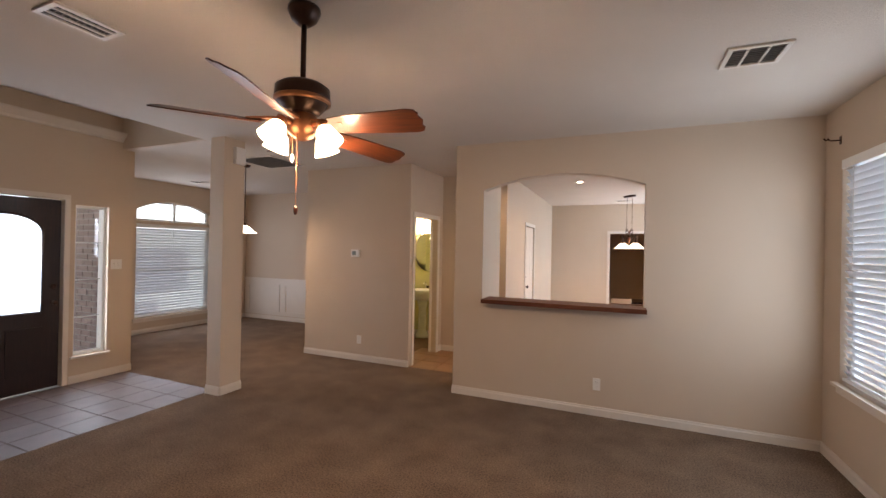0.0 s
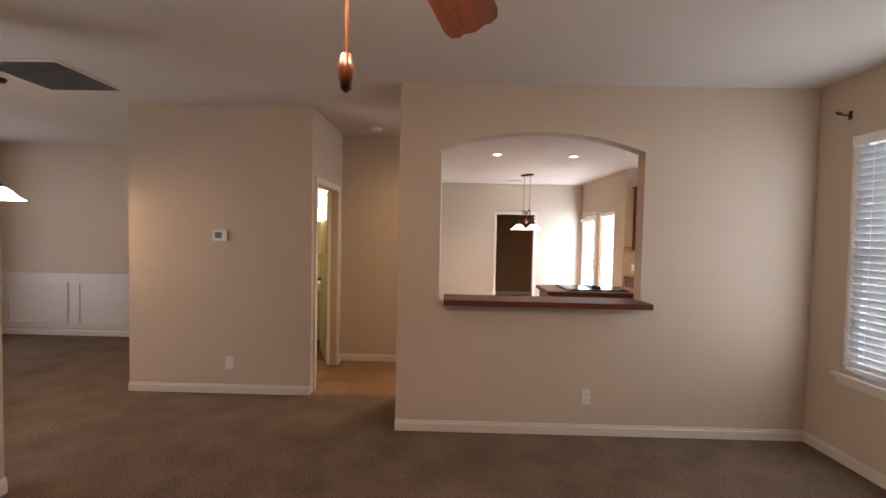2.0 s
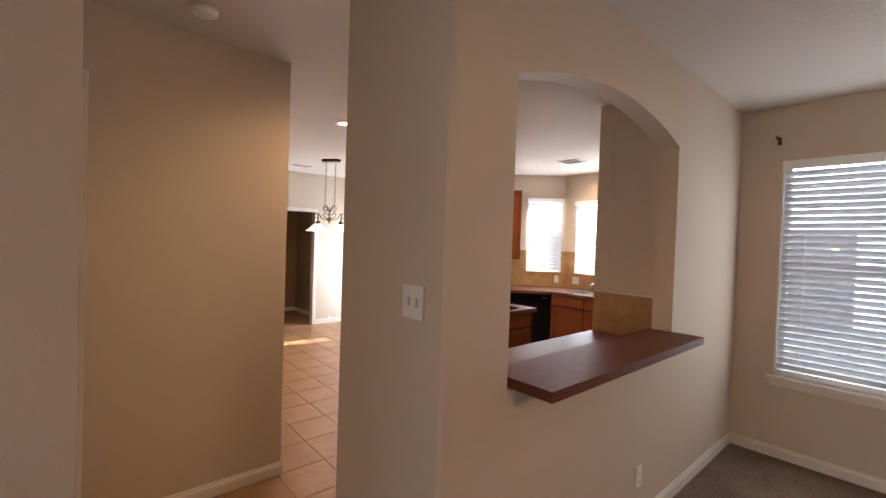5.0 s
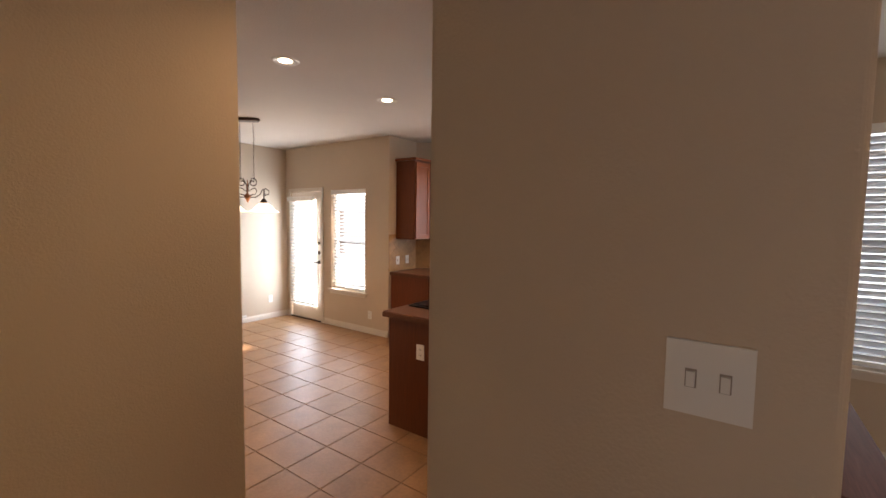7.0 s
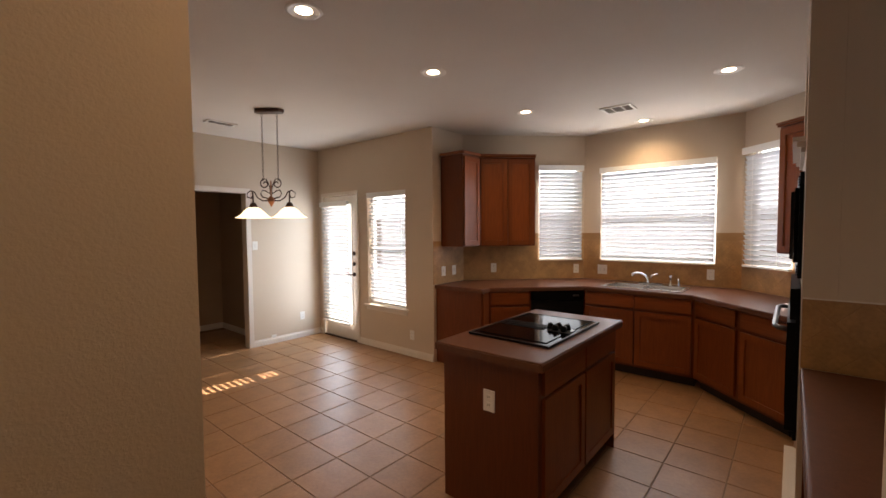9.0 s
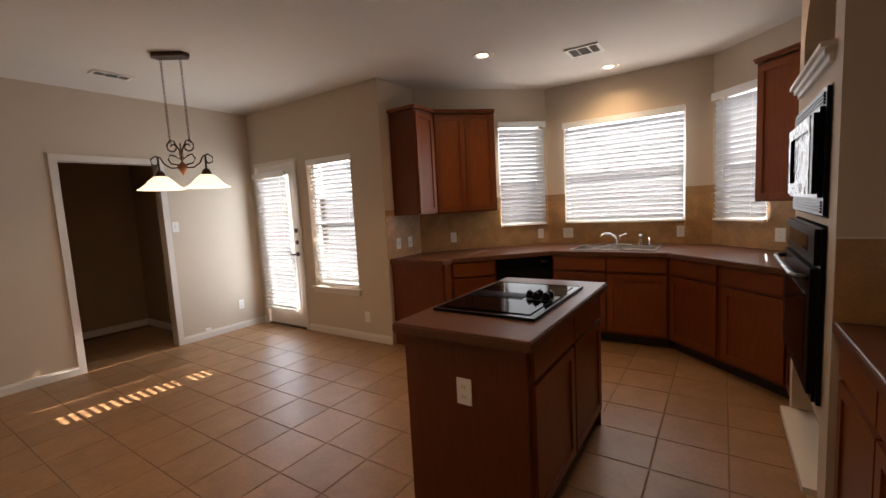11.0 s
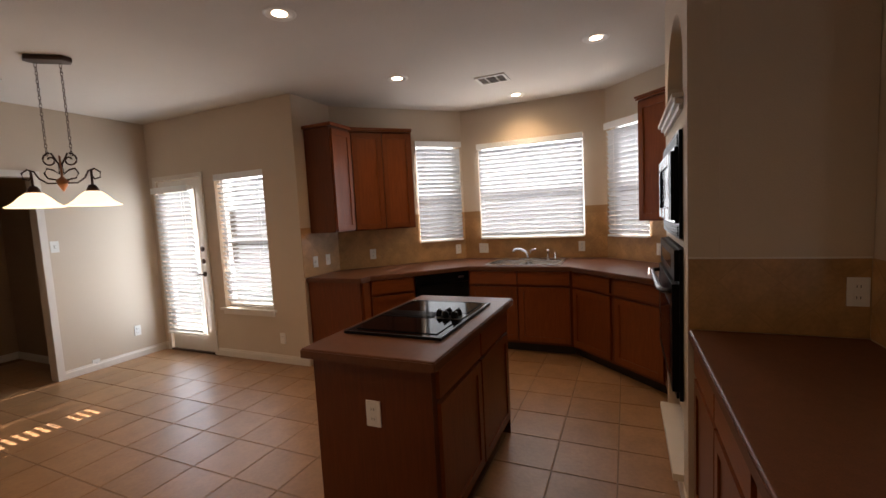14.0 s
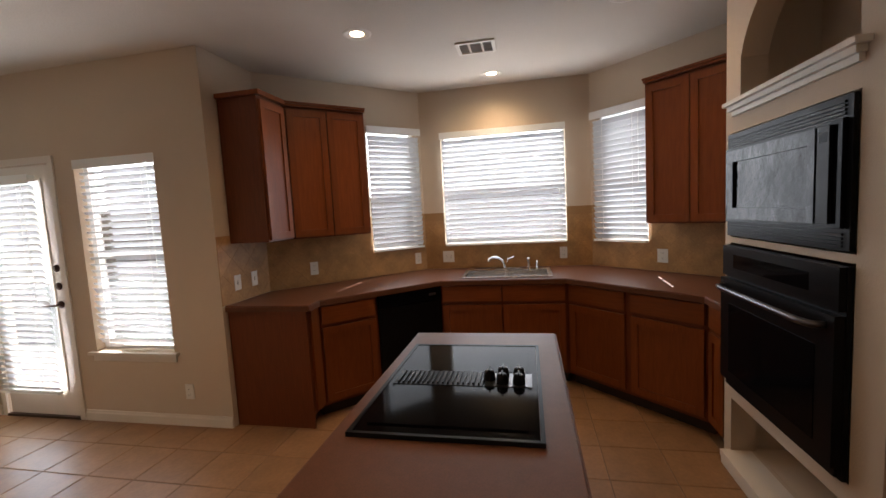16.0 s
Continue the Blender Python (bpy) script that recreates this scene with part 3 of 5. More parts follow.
part("glass_moulding", tube([(x, 0.024, z) for x, z in rim], 0.014, 8, closed=True), FRONTDOOR, fd)
frosted = milky("frosted_door_glass")
p = part("door_glass", outline([(gx0, gz0), *arc, (gx1, gz0)], -0.004, 0.004), frosted, fd)
p.visible_shadow = False
for x0, x1 in ((0.14, 0.44), (0.49, 0.79)):
    part("panel", bbox(x0, x1, 0.02, 0.032, 0.2, 0.68, 0.006), FRONTDOOR, fd)
knob(fd, 0.06, 0.93, 0.044)
part("deadbolt", lathe([(0, 0), (0.03, 0.002), (0.03, 0.012), (0.012, 0.02), (0, 0.02)], 18, pose(0.06, 0.022, 1.1, -90, 0, 0)), BRONZE, fd, smooth=True)
lamp_area("door_daylight", m_f @ pose(0.72 + 0.465, -0.13, 1.35, 90, 0, 0), 0.6, 1.0, 5, (0.78, 0.88, 1.0))

sl = tagged(new("window_2"), "narrow sidelight window beside the front door", "window", kind="structure")
sl.matrix_basis = m_f @ pose(0.275, 0, 0.30)
for b in ((0, 0.03, 0, 1.714), (0.303, 0.333, 0, 1.714), (0.03, 0.303, 0, 0.03), (0.03, 0.303, 1.684, 1.714)):
    part("window_frame", bbox(b[0] + 0.001, b[1] - 0.001, -0.14, -0.05, b[2] + 0.001, b[3] - 0.001, 0.003), VINYL, sl)
for k in (1, 2, 3):
    part("muntin", bbox(0.03, 0.303, -0.105, -0.09, 1.714 * k / 4 - 0.005, 1.714 * k / 4 + 0.005, 0.002), VINYL, sl)
p = part("pane", bbox(0.03, 0.303, -0.1, -0.095, 0.03, 1.684, 0), PANE, sl)
p.visible_shadow = False
part("window_sill", bbox(-0.03, 0.363, -0.05, 0.03, -0.025, -0.002, 0.004), TRIM, sl)
lamp_area("sidelight_daylight", m_f @ pose(0.44, -0.045, 1.16, 90, 0, 0), 0.26, 1.6, 4, (0.78, 0.88, 1.0))

# dining room
wall("wall_dining_south", (-7.5, 3.36), (-5.54, 3.36), "beige painted dining room wall", thick=0.12)
wall("wall_dining_west", (-7.5, 7.0), (-7.5, 3.36), "beige painted wall with an arched window", [(0.90, 2.34, 0.28, 1.95), (0.90, 2.34, 2.0, 2.40)], thick=0.14)
m_d = along((-7.5, 7.0), (-7.5, 3.36))
arch_fill("wall_dining_arch_head", m_d, 0.90, 2.34, 2.2, 2.385, 2.40, 0.14, PAINT, "beige painted arch over the dining window")
window("window_3", m_d, 0.90, 2.34, 0.28, 1.95, 8, thick=0.14, colour=(0.8, 0.88, 1.0))
window("window_4", m_d, 0.90, 2.34, 2.0, 2.39, 2.0, thick=0.14, stool=False, sash=False, colour=(0.8, 0.88, 1.0))
part("mullion", bbox(0.705, 0.735, -0.1, -0.06, 0, 0.39, 0.003), VINYL, bpy.data.objects["window_4"])
blind(m_d, 0.91, 1.6195, 0.30, 1.945, -0.04, tilt=62, gap_end=0.001)
blind(m_d, 1.6205, 2.33, 0.30, 1.945, -0.04, tilt=62, gap_end=0.001)
wall("wall_dining_north", (-4.08, 7.0), (-7.5, 7.0), "beige painted dining wall with white wainscot panels", thick=0.12)
m_dn = along((-4.08, 7.0), (-7.5, 7.0))
wains = thing("wainscot", "white chair rail and picture-frame wainscot mouldings", "wainscot", m_dn, kind="structure")
part("chair_rail", bbox(0.0, 3.42, 0.001, 0.028, 0.84, 0.90, 0.01, 3), TRIM, wains)
part("dado_board", bbox(0.0, 3.42, 0.001, 0.006, 0.10, 0.84, 0.0), TRIM, wains)
for i in range(3):
    u = 0.32 + i * 1.043
    for b in ((u, u + 0.895, 0.74, 0.765), (u, u + 0.895, 0.165, 0.19), (u, u + 0.025, 0.19, 0.74), (u + 0.87, u + 0.895, 0.19, 0.74)):
        part("panel_moulding", bbox(b[0], b[1], 0.006, 0.02, b[2], b[3], 0.006), TRIM, wains)

col = struct("column", bbox(-3.80, -3.60, 3.19, 3.45, 0.0, H, 0.012, 3), PAINT, "square beige painted column", "column")
for a, b in (((-3.80, 3.19), (-3.60, 3.19)), ((-3.60, 3.19), (-3.60, 3.45)), ((-3.60, 3.45), (-3.80, 3.45)), ((-3.80, 3.45), (-3.80, 3.19))):
    m = along(a, b)
    m2 = m @ Matrix(((-1, 0, 0, math.dist(a, b)), (0, -1, 0, 0), (0, 0, 1, 0), (0, 0, 0, 1)))
    skirting(m2, 0, math.dist(a, b), 0.09)
chime = thing("door_chime", "white door chime box high on the column", "door chime", pose(-3.60, 3.36, 2.56))
part("housing", bbox(0.001, 0.05, -0.06, 0.06, -0.09, 0.09, 0.006), PLATE, chime)

struct("ceiling_living", bbox(-3.95, 1.92, -2.72, 5.09, H, H + 0.05, 0), CEIL, "off-white textured ceiling", "ceiling")
struct("ceiling_dining", bbox(-7.64, -3.95, 3.26, 7.12, H, H + 0.05, 0), CEIL, "off-white textured ceiling", "ceiling")
struct("ceiling_hall", plan([(-3.95, 5.09), (1.92, 5.09), (1.92, 4.49), (2.63, 4.49), (3.82, 5.5), (3.82, 7.3), (2.12, 8.9), (2.12, 12.6), (-1.41, 12.6), (-1.41, 6.26), (-2.45, 6.26), (-2.45, 5.15), (-3.95, 5.15)], H, H + 0.05), CEIL, "off-white textured kitchen ceiling", "ceiling")
struct("ceiling_foyer", bbox(-5.54, -3.91, -2.72, 3.26, 3.12, 3.16, 0), CEIL, "raised off-white entry ceiling", "ceiling")
struct("header_foyer_east", bbox(-3.95, -3.91, -2.72, 3.26, H + 0.05, 3.12, 0), PAINT, "beige painted header over the entry", "wall")
struct("header_foyer_north", bbox(-5.38, -3.95, 3.22, 3.26, H, 3.12, 0), PAINT, "beige painted header over the entry", "wall")

# floors
struct("floor_carpet", plan([(-3.81, -2.6), (1.8, -2.6), (1.8, 4.37), (-1.43, 4.37), (-1.43, 5.05), (-2.33, 5.05), (-4.08, 5.05), (-4.08, 7.0), (-7.5, 7.0), (-7.5, 3.3), (-3.81, 3.3)], -0.04, 0.0), CARPET, "taupe brown carpet with soft pile", "carpet")

# ---- structure: kitchen and breakfast room ----
P = [(2.60, 4.49), (3.70, 5.56), (3.70, 7.24), (2.58, 8.36), (2.0, 8.36), (2.0, 10.65), (-1.29, 10.65)]
wall("wall_kitchen_south", (-1.105, 4.492), (2.60, 4.492), "beige painted kitchen wall", [(0.005, 1.585, 1.034, 2.39)], thick=0.002, base=False)
wall("wall_bay_right", P[0], P[1], "beige painted diagonal wall with a window", [(0.955, 1.475, 1.165, 2.35)], base=False)
m_br = along(P[0], P[1])
wall("wall_bay_middle", P[1], P[2], "beige painted wall with the sink window", [(0.235, 1.467, 1.165, 2.30)], base=False)
m_bm = along(P[1], P[2])
wall("wall_bay_left", P[2], P[3], "beige painted diagonal wall with a window", [(0.055, 0.60, 1.165, 2.35)], base=False)
m_bl = along(P[2], P[3])
wall("wall_kitchen_north", P[3], (2.121, 8.36), "beige painted short kitchen wall", base=False)
m_kn = along(P[3], P[4])
wall("wall_breakfast_east", P[4], P[5], "beige painted wall with a glazed door and a window", [(0.45, 1.17, 0.57, 2.045), (1.40, 2.16, -0.001, 2.05)])
m_be = along(P[4], P[5])
wall("wall_breakfast_north", P[5], P[6], "pale painted wall with a cased opening", [(1.10, 1.94, -0.001, 2.05)])
m_bn = along(P[5], P[6])
wall("wall_breakfast_west", P[6], (-1.29, 6.14), "pale painted wall with a white door", [(2.35, 3.15, -0.001, 2.05)])
m_bw = along(P[6], (-1.29, 6.14))
casing(m_bn, 1.10, 1.94, 2.05, 1)
casing(m_bw, 2.35, 3.15, 2.05, 1)
casing(m_be, 1.40, 2.16, 2.05, 1, 0.05)
window("window_5", m_br, 0.955, 1.475, 1.165, 2.35, 4, stool=False, inner=0.075, f=0.028)
blind(m_br, 0.945, 1.485, 1.15, 2.355, 0.03, tilt=60)
window("window_6", m_bm, 0.235, 1.467, 1.165, 2.30, 14, stool=False, inner=0.075, f=0.028)
blind(m_bm, 0.247, 1.455, 1.15, 2.30, 0.03, tilt=57)
window("window_7", m_bl, 0.055, 0.60, 1.165, 2.35, 4, stool=False, inner=0.075, f=0.028)
blind(m_bl, 0.045, 0.61, 1.15, 2.355, 0.03, tilt=60)
window("window_8", m_be, 0.45, 1.17, 0.57, 2.045, 8.5)
blind(m_be, 0.455, 1.165, 0.59, 2.045, -0.03, tilt=55, gap_end=0.235)

# dark room beyond the cased opening, its shade partly put into the wall colour
wall("wall_utility_north", (0.95 + 0.6, 12.2), (-1.29, 12.2), "tan utility room wall, its colour darkened for the room's shade", material=TAN)
wall("wall_utility_east", (1.2, 10.77), (1.2, 12.2), "tan utility room wall, its colour darkened for the room's shade", material=TAN)
wall("wall_utility_west", (-0.5, 12.2), (-0.5, 10.77), "tan utility room wall, its colour darkened for the room's shade", material=TAN)

wd = tagged(new("door_3"), "white panel door, closed, with a bronze knob", "door", kind="structure")
wd.matrix_basis = m_bw @ pose(2.36, -0.03, 0)
door_leaf(wd, 0.78, 2.04, TRIM, SIX)
knob(wd, 0.72, 0.95)
part("deadbolt", lathe([(0, 0), (0.03, 0.002), (0.03, 0.012), (0.012, 0.02), (0, 0.02)], 18, pose(0.72, 0.018, 1.12, -90, 0, 0)), BRONZE, wd, smooth=True)

gd = tagged(new("door_4"), "white back door with a full glass light and bronze hardware, closed", "door", kind="structure")
gd.matrix_basis = m_be @ pose(1.41, -0.03, 0)
for b in ((0.002, 0.105, 0.02, 2.04), (0.635, 0.738, 0.02, 2.04), (0.105, 0.635, 0.02, 0.24), (0.105, 0.635, 1.93, 2.04)):
    part("door_rail", bbox(*b[:2], -0.022, 0.022, *b[2:], 0.003), TRIM, gd)
p = part("door_glass", bbox(0.105, 0.635, -0.004, 0.004, 0.24, 1.93, 0), PANE, gd)
p.visible_shadow = False
for b in ((0.095, 0.11, 0.23, 1.94), (0.63, 0.645, 0.23, 1.94), (0.11, 0.63, 0.23, 0.245), (0.11, 0.63, 1.925, 1.94)):
    part("glass_moulding", bbox(*b[:2], 0.023, 0.032, *b[2:], 0.003), TRIM, gd)
for z, q in ((0.942, 0), (1.09, 1), (1.233, 1)):
    part("deadbolt", lathe([(0, 0), (0.03, 0.002), (0.03, 0.012), (0.012, 0.022), (0, 0.022)], 18, pose(0.055, 0.022, z, -90, 0, 0)), BRONZE, gd, smooth=True)
part("lever", tube([(0.055, 0.022, 0.942), (0.055, 0.07, 0.942), (0.075, 0.078, 0.942), (0.16, 0.075, 0.938)], 0.009), BRONZE, gd, smooth=True)
struct("threshold", bbox(0, 0.76, -0.12, 0.02, 0.001, 0.02, 0.004), BRONZE, "dark metal door threshold", "threshold").matrix_basis = m_be @ pose(1.40, 0, 0)
blind(m_be, 1.52, 2.14, 0.22, 1.96, 0.05, tilt=55)
# Area lamp added on the room side of the blind, in daylight's place.
lamp_area("door_daylight", m_be @ pose(1.80, 0.09, 1.1, 90, 0, 0), 0.6, 1.7, 22, (0.62, 0.81, 1.0))
plate(m_be, 0.35, 0.267)
plate(m_bn, 0.99, 1.362, "switch")
plate(m_bn, 0.315, 0.314)
# Outlet plate standing in for a small white fitting on the baseboard.
plate(m_bn, 0.76, 0.06)

# ---- kitchen furniture ----
BODY_TOP, COUNTER = 0.876, 0.914


def panel_door(name, parent, u0, u1, z0, z1, y, label="", flat=False):
    """A frame-and-panel front, lying in x and z, its face towards +y."""
    g = 0.004
    u0, u1, z0, z1 = u0 + g, u1 - g, z0 + g, z1 - g
    s = 0.052
    if flat:
        d = part(name, bbox(u0, u1, y, y + 0.019, z0, z1, 0.005, 3), CABH, parent, label)
        return d
    bm = bmesh.new()
    for b in ((u0, u0 + s, z0, z1), (u1 - s, u1, z0, z1), (u0 + s, u1 - s, z0, z0 + s), (u0 + s, u1 - s, z1 - s, z1)):
        box(bm, b[0], b[1], y, y + 0.019, b[2], b[3])
    bevelled(bm, 0.003, 1)
    d = part(name, bm, CAB, parent, label)
    part("inset_panel", bbox(u0 + s - 0.004, u1 - s + 0.004, y + 0.002, y + 0.010, z0 + s - 0.004, z1 - s + 0.004, 0.003), CAB, d)
    return d


def base_cabinet(m, w, depth, doors, label, toe=0.10, top=BODY_TOP):
    """A base unit: x along its front, y = 0 at its face, body behind it."""
    t = thing("base_cabinet", label, "cabinet", m, "kitchen base cabinets")
    part("body", bbox(0, w, -depth, 0, toe, top, 0.002, 1), PANELW, t)
    if top < BODY_TOP:
        part("face_rail", bbox(0, w, -0.02, 0, top, BODY_TOP, 0), PANELW, t)
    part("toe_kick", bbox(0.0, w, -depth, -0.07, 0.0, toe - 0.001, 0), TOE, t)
    n = doors
    for i in range(n):
        a, b = 0.018 + (w - 0.036) * i / n, 0.018 + (w - 0.036) * (i + 1) / n
        part("drawer_front", bbox(a + 0.008, b - 0.008, 0.001, 0.02, 0.725, 0.86, 0.006, 3), CABH, t)
        panel_door("door", t, a + 0.004, b - 0.004, 0.125, 0.70, 0.001)
    return t


def upper_cabinet(m, w, depth, doors, z0, z1, label):
    t = thing("wall_cabinet", label, "cabinet", m, "kitchen wall cabinets")
    part("body", bbox(0, w, -depth, 0, z0, z1, 0.002, 1), PANELW, t)
    for i in range(doors):
        panel_door("door", t, 0.012 + (w - 0.024) * i / doors, 0.012 + (w - 0.024) * (i + 1) / doors, z0 + 0.01, z1 - 0.03, 0.001)
    bm = bmesh.new()
    box(bm, -0.0, w, 0.001, 0.03, z1 - 0.012, z1 + 0.022)
    box(bm, -0.0, w, 0.03, 0.045, z1 + 0.006, z1 + 0.022)
    part("crown", bm, CAB, t, "dark crown strip")
    return t


R2 = math.sqrt(0.5)
# the faces of the base run follow the bay: y = 7.725, the left diagonal, x = 2.965, the right diagonal, y = 5.095
A0, A1, A2, A3, A4, A5 = (2.06, 7.725), (2.195, 7.725), (2.965, 6.955), (2.965, 5.865), (2.195, 5.095), (1.945, 5.095)


def front(p0, p1):
    """A frame whose y points out of the front between two corners."""
    return along(p0, p1)


mA = front(A1, A0)
bA = thing("base_cabinet", "cherry corner base cabinet with a plain end panel", "cabinet", pose(0, 0, 0), "kitchen base cabinets")
part("body", plan([(2.06, 8.355), (2.06, 7.727), (2.194, 7.727), (2.56, 8.09), (2.40, 8.355)], 0.10, BODY_TOP), PANELW, bA)
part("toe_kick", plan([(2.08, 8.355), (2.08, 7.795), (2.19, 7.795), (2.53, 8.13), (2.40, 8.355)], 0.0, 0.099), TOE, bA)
part("end_panel", bbox(2.045, 2.059, 7.728, 8.355, 0.0, BODY_TOP, 0.002), PANELW, bA, "plain cherry veneer end panel")
part("filler_front", bbox(0.012, 0.118, 0.001, 0.019, 0.125, 0.86, 0.006, 3), CAB, bA, m=mA)
mB = front(A2, A1)
LB = math.dist(A1, A2)
b1 = base_cabinet(mB @ pose(LB - 0.482, 0, 0), 0.482, 0.56, 1, "cherry base cabinet with a drawer over a door")
dwm = mB @ pose(0.005, 0, 0)
dw = thing("dishwasher", "black built-in dishwasher under the counter", "dishwasher", dwm)
part("tub", bbox(0.002, 0.596, -0.55, -0.002, 0.10, 0.872, 0.002), BLACK, dw)
part("door_panel", bbox(0.004, 0.594, 0.0, 0.022, 0.115, 0.755, 0.006, 3), BLACK, dw)
part("control_panel", bbox(0.004, 0.594, 0.0, 0.030, 0.762, 0.868, 0.008, 3), BLACK_GLASS, dw)
part("latch", bbox(0.06, 0.13, 0.03, 0.034, 0.80, 0.82, 0.002), GREY_METAL, dw)
part("toe_kick", bbox(0.004, 0.594, -0.5, -0.06, 0.0, 0.098, 0), TOE, dw)
mC = front(A3, A2)
base_cabinet(mC, 1.09, 0.60, 2, "cherry sink base cabinet with two doors", top=0.69)
mD = front(A4, A3)
LD_ = math.dist(A4, A3)
base_cabinet(mD, LD_ / 2, 0.56, 1, "cherry base cabinet with a drawer over a door")
base_cabinet(mD @ pose(LD_ / 2, 0, 0), LD_ / 2, 0.56, 1, "cherry base cabinet with a drawer over a door")
mE = front(A5, A4)
base_cabinet(mE, A4[0] - A5[0], 0.54, 1, "cherry base cabinet beside the oven wall")

# countertop of the bay run, a rounded front edge
o = 0.035
top_pts = [(2.02, 8.355), (2.02, A0[1] - o), (A1[0] - o * 0.41, A1[1] - o), (A2[0] - o, A2[1] - o * 0.41), (A3[0] - o, A3[1] + o * 0.41), (A4[0] - o * 0.41, A4[1] + o), (1.945, A5[1] + o), (1.945, 4.50), (2.60, 4.50), (3.695, 5.565), (3.695, 7.235), (2.575, 8.355)]


def slab_with_hole(outer, hole, z0, z1, bev):
    """A flat slab with one opening, its outer top edge rounded."""
    bm = bmesh.new()
    loops = [[bm.verts.new((x, y, z1)) for x, y in loop] for loop in (outer, hole)]
    edges = [bm.edges.new((loop[k], loop[(k + 1) % len(loop)])) for loop in loops for k in range(len(loop))]
    bmesh.ops.triangle_fill(bm, edges=edges, use_beauty=True, use_dissolve=False, normal=(0, 0, 1))
    for loop in loops:
        low = [bm.verts.new((v.co.x, v.co.y, z0)) for v in loop]
        for k in range(len(loop)):
            n_ = (k + 1) % len(loop)
            bm.faces.new((loop[k], loop[n_], low[n_], low[k]))
    bmesh.ops.recalc_face_normals(bm, faces=bm.faces)
    rim_ = [e for e in bm.edges if e.verts[0] in loops[0] and e.verts[1] in loops[0] and e.is_boundary is False and e.calc_face_angle(0) > 0.6]
    bmesh.ops.bevel(bm, geom=rim_, offset=bev, segments=3, affect="EDGES", profile=0.6)
    return bm


bm = slab_with_hole(top_pts, [(3.025, 6.00), (3.425, 6.00), (3.425, 6.76), (3.025, 6.76)], BODY_TOP + 0.001, COUNTER, 0.008)
ct = tagged(part("countertop", bm, LAMINATE), "brown speckled laminate countertop along the bay", "countertop")


def edge_strips(top, line):
    """Rounded laminate strips on the front edges of a worktop, along a line that keeps the top on its left."""
    for p, q in zip(line, line[1:]):
        part("edge_strip", bbox(0.001, math.dist(p, q) - 0.001, 0.0, 0.004, BODY_TOP - 0.006, COUNTER - 0.009, 0.0018), LAMINATE, top, m=along(q, p))


edge_strips(ct, top_pts[:7])

# sink
sk = thing("kitchen_sink", "double-bowl stainless steel drop-in sink", "sink", pose(3.265, 6.38, COUNTER))
bm = bmesh.new()
W, Dp = 0.40, 0.265
for b in ((-W, W, -Dp, -Dp + 0.05), (-W, W, Dp - 0.11, Dp), (-W, -W + 0.035, -Dp + 0.05, Dp - 0.11), (W - 0.035, W, -Dp + 0.05, Dp - 0.11), (-0.015, 0.015, -Dp + 0.05, Dp - 0.11)):
    box(bm, b[2], b[3], b[0], b[1], 0.002, 0.010)
part("rim", bm, STEEL, sk)
for s in (-1, 1):
    c0, c1 = sorted((s * 0.016, s * 0.365))
    bm = bmesh.new()
    vs = box(bm, -Dp + 0.051, Dp - 0.111, c0, c1, -0.17, 0.003)
    bm.faces.remove([f for f in bm.faces if all(v.co.z > 0 for v in f.verts)][0])
    for v in bm.verts:
        if v.co.z < -0.1:
            v.co.x += 0.02 if v.co.x < 0 else -0.02
    bmesh.ops.recalc_face_normals(bm, faces=bm.faces)
    part("bowl", bm, STEEL, sk)
    part("drain", lathe([(0, 0.002), (0.04, 0.002), (0.045, 0.004), (0.045, 0.001)], 20, pose(-0.03, s * 0.19, -0.17)), CHROME, sk, smooth=True)
part("spout", tube([(0.22, 0.03, 0.01), (0.22, 0.032, 0.06), (0.21, 0.05, 0.10), (0.185, 0.09, 0.128), (0.15, 0.135, 0.135), (0.12, 0.165, 0.122), (0.11, 0.175, 0.10)], 0.012, 10), CHROME, sk, smooth=True)
part("faucet_base", bbox(0.195, 0.245, -0.12, 0.12, 0.010, 0.026, 0.008, 3), CHROME, sk)
part("lever", tube([(0.22, 0.0, 0.075), (0.22, 0.0, 0.105), (0.235, -0.06, 0.125)], 0.008), CHROME, sk, smooth=True)
part("sprayer", lathe([(0.02, 0.01), (0.016, 0.03), (0.011, 0.05), (0.014, 0.09), (0.016, 0.115), (0, 0.12)], 14, pose(0.22, -0.2, 0)), CHROME, sk, smooth=True)
part("soap_pump", tube([(0.22, -0.28, 0.01), (0.22, -0.28, 0.075), (0.19, -0.28, 0.085), (0.17, -0.28, 0.075)], 0.008), CHROME, sk, smooth=True)

# wall cabinets
U0, U1, U2 = (2.145, 8.035), (2.475, 8.035), (2.955, 7.555)
uc = thing("wall_cabinet", "cherry corner wall cabinet with a narrow door", "cabinet", pose(0, 0, 0), "kitchen wall cabinets")
part("body", plan([(2.145, 8.355), (2.145, 8.037), (2.474, 8.037), (2.70, 8.22), (2.56, 8.355)], 1.36, 2.42), PANELW, uc)
d = panel_door("door", uc, 0.012, 0.318, 1.37, 2.39, 0.001)
d.matrix_basis = front(U1, U0)
part("crown", plan([(2.12, 8.355), (2.12, 8.0), (2.46, 8.0), (2.46, 8.04), (2.15, 8.04), (2.15, 8.355)], 2.412, 2.445), CAB, uc, "cherry crown strip")
mU = front(U2, U1)
upper_cabinet(mU, math.dist(U1, U2), 0.325, 2, 1.355, 2.42, "cherry wall cabinet with two panel doors")
V0, V1 = (2.475, 4.785), (2.95, 5.26)
mV = front(V0, V1)
upper_cabinet(mV, math.dist(V0, V1), 0.31, 2, 1.335, 2.41, "cherry wall cabinet with two panel doors")

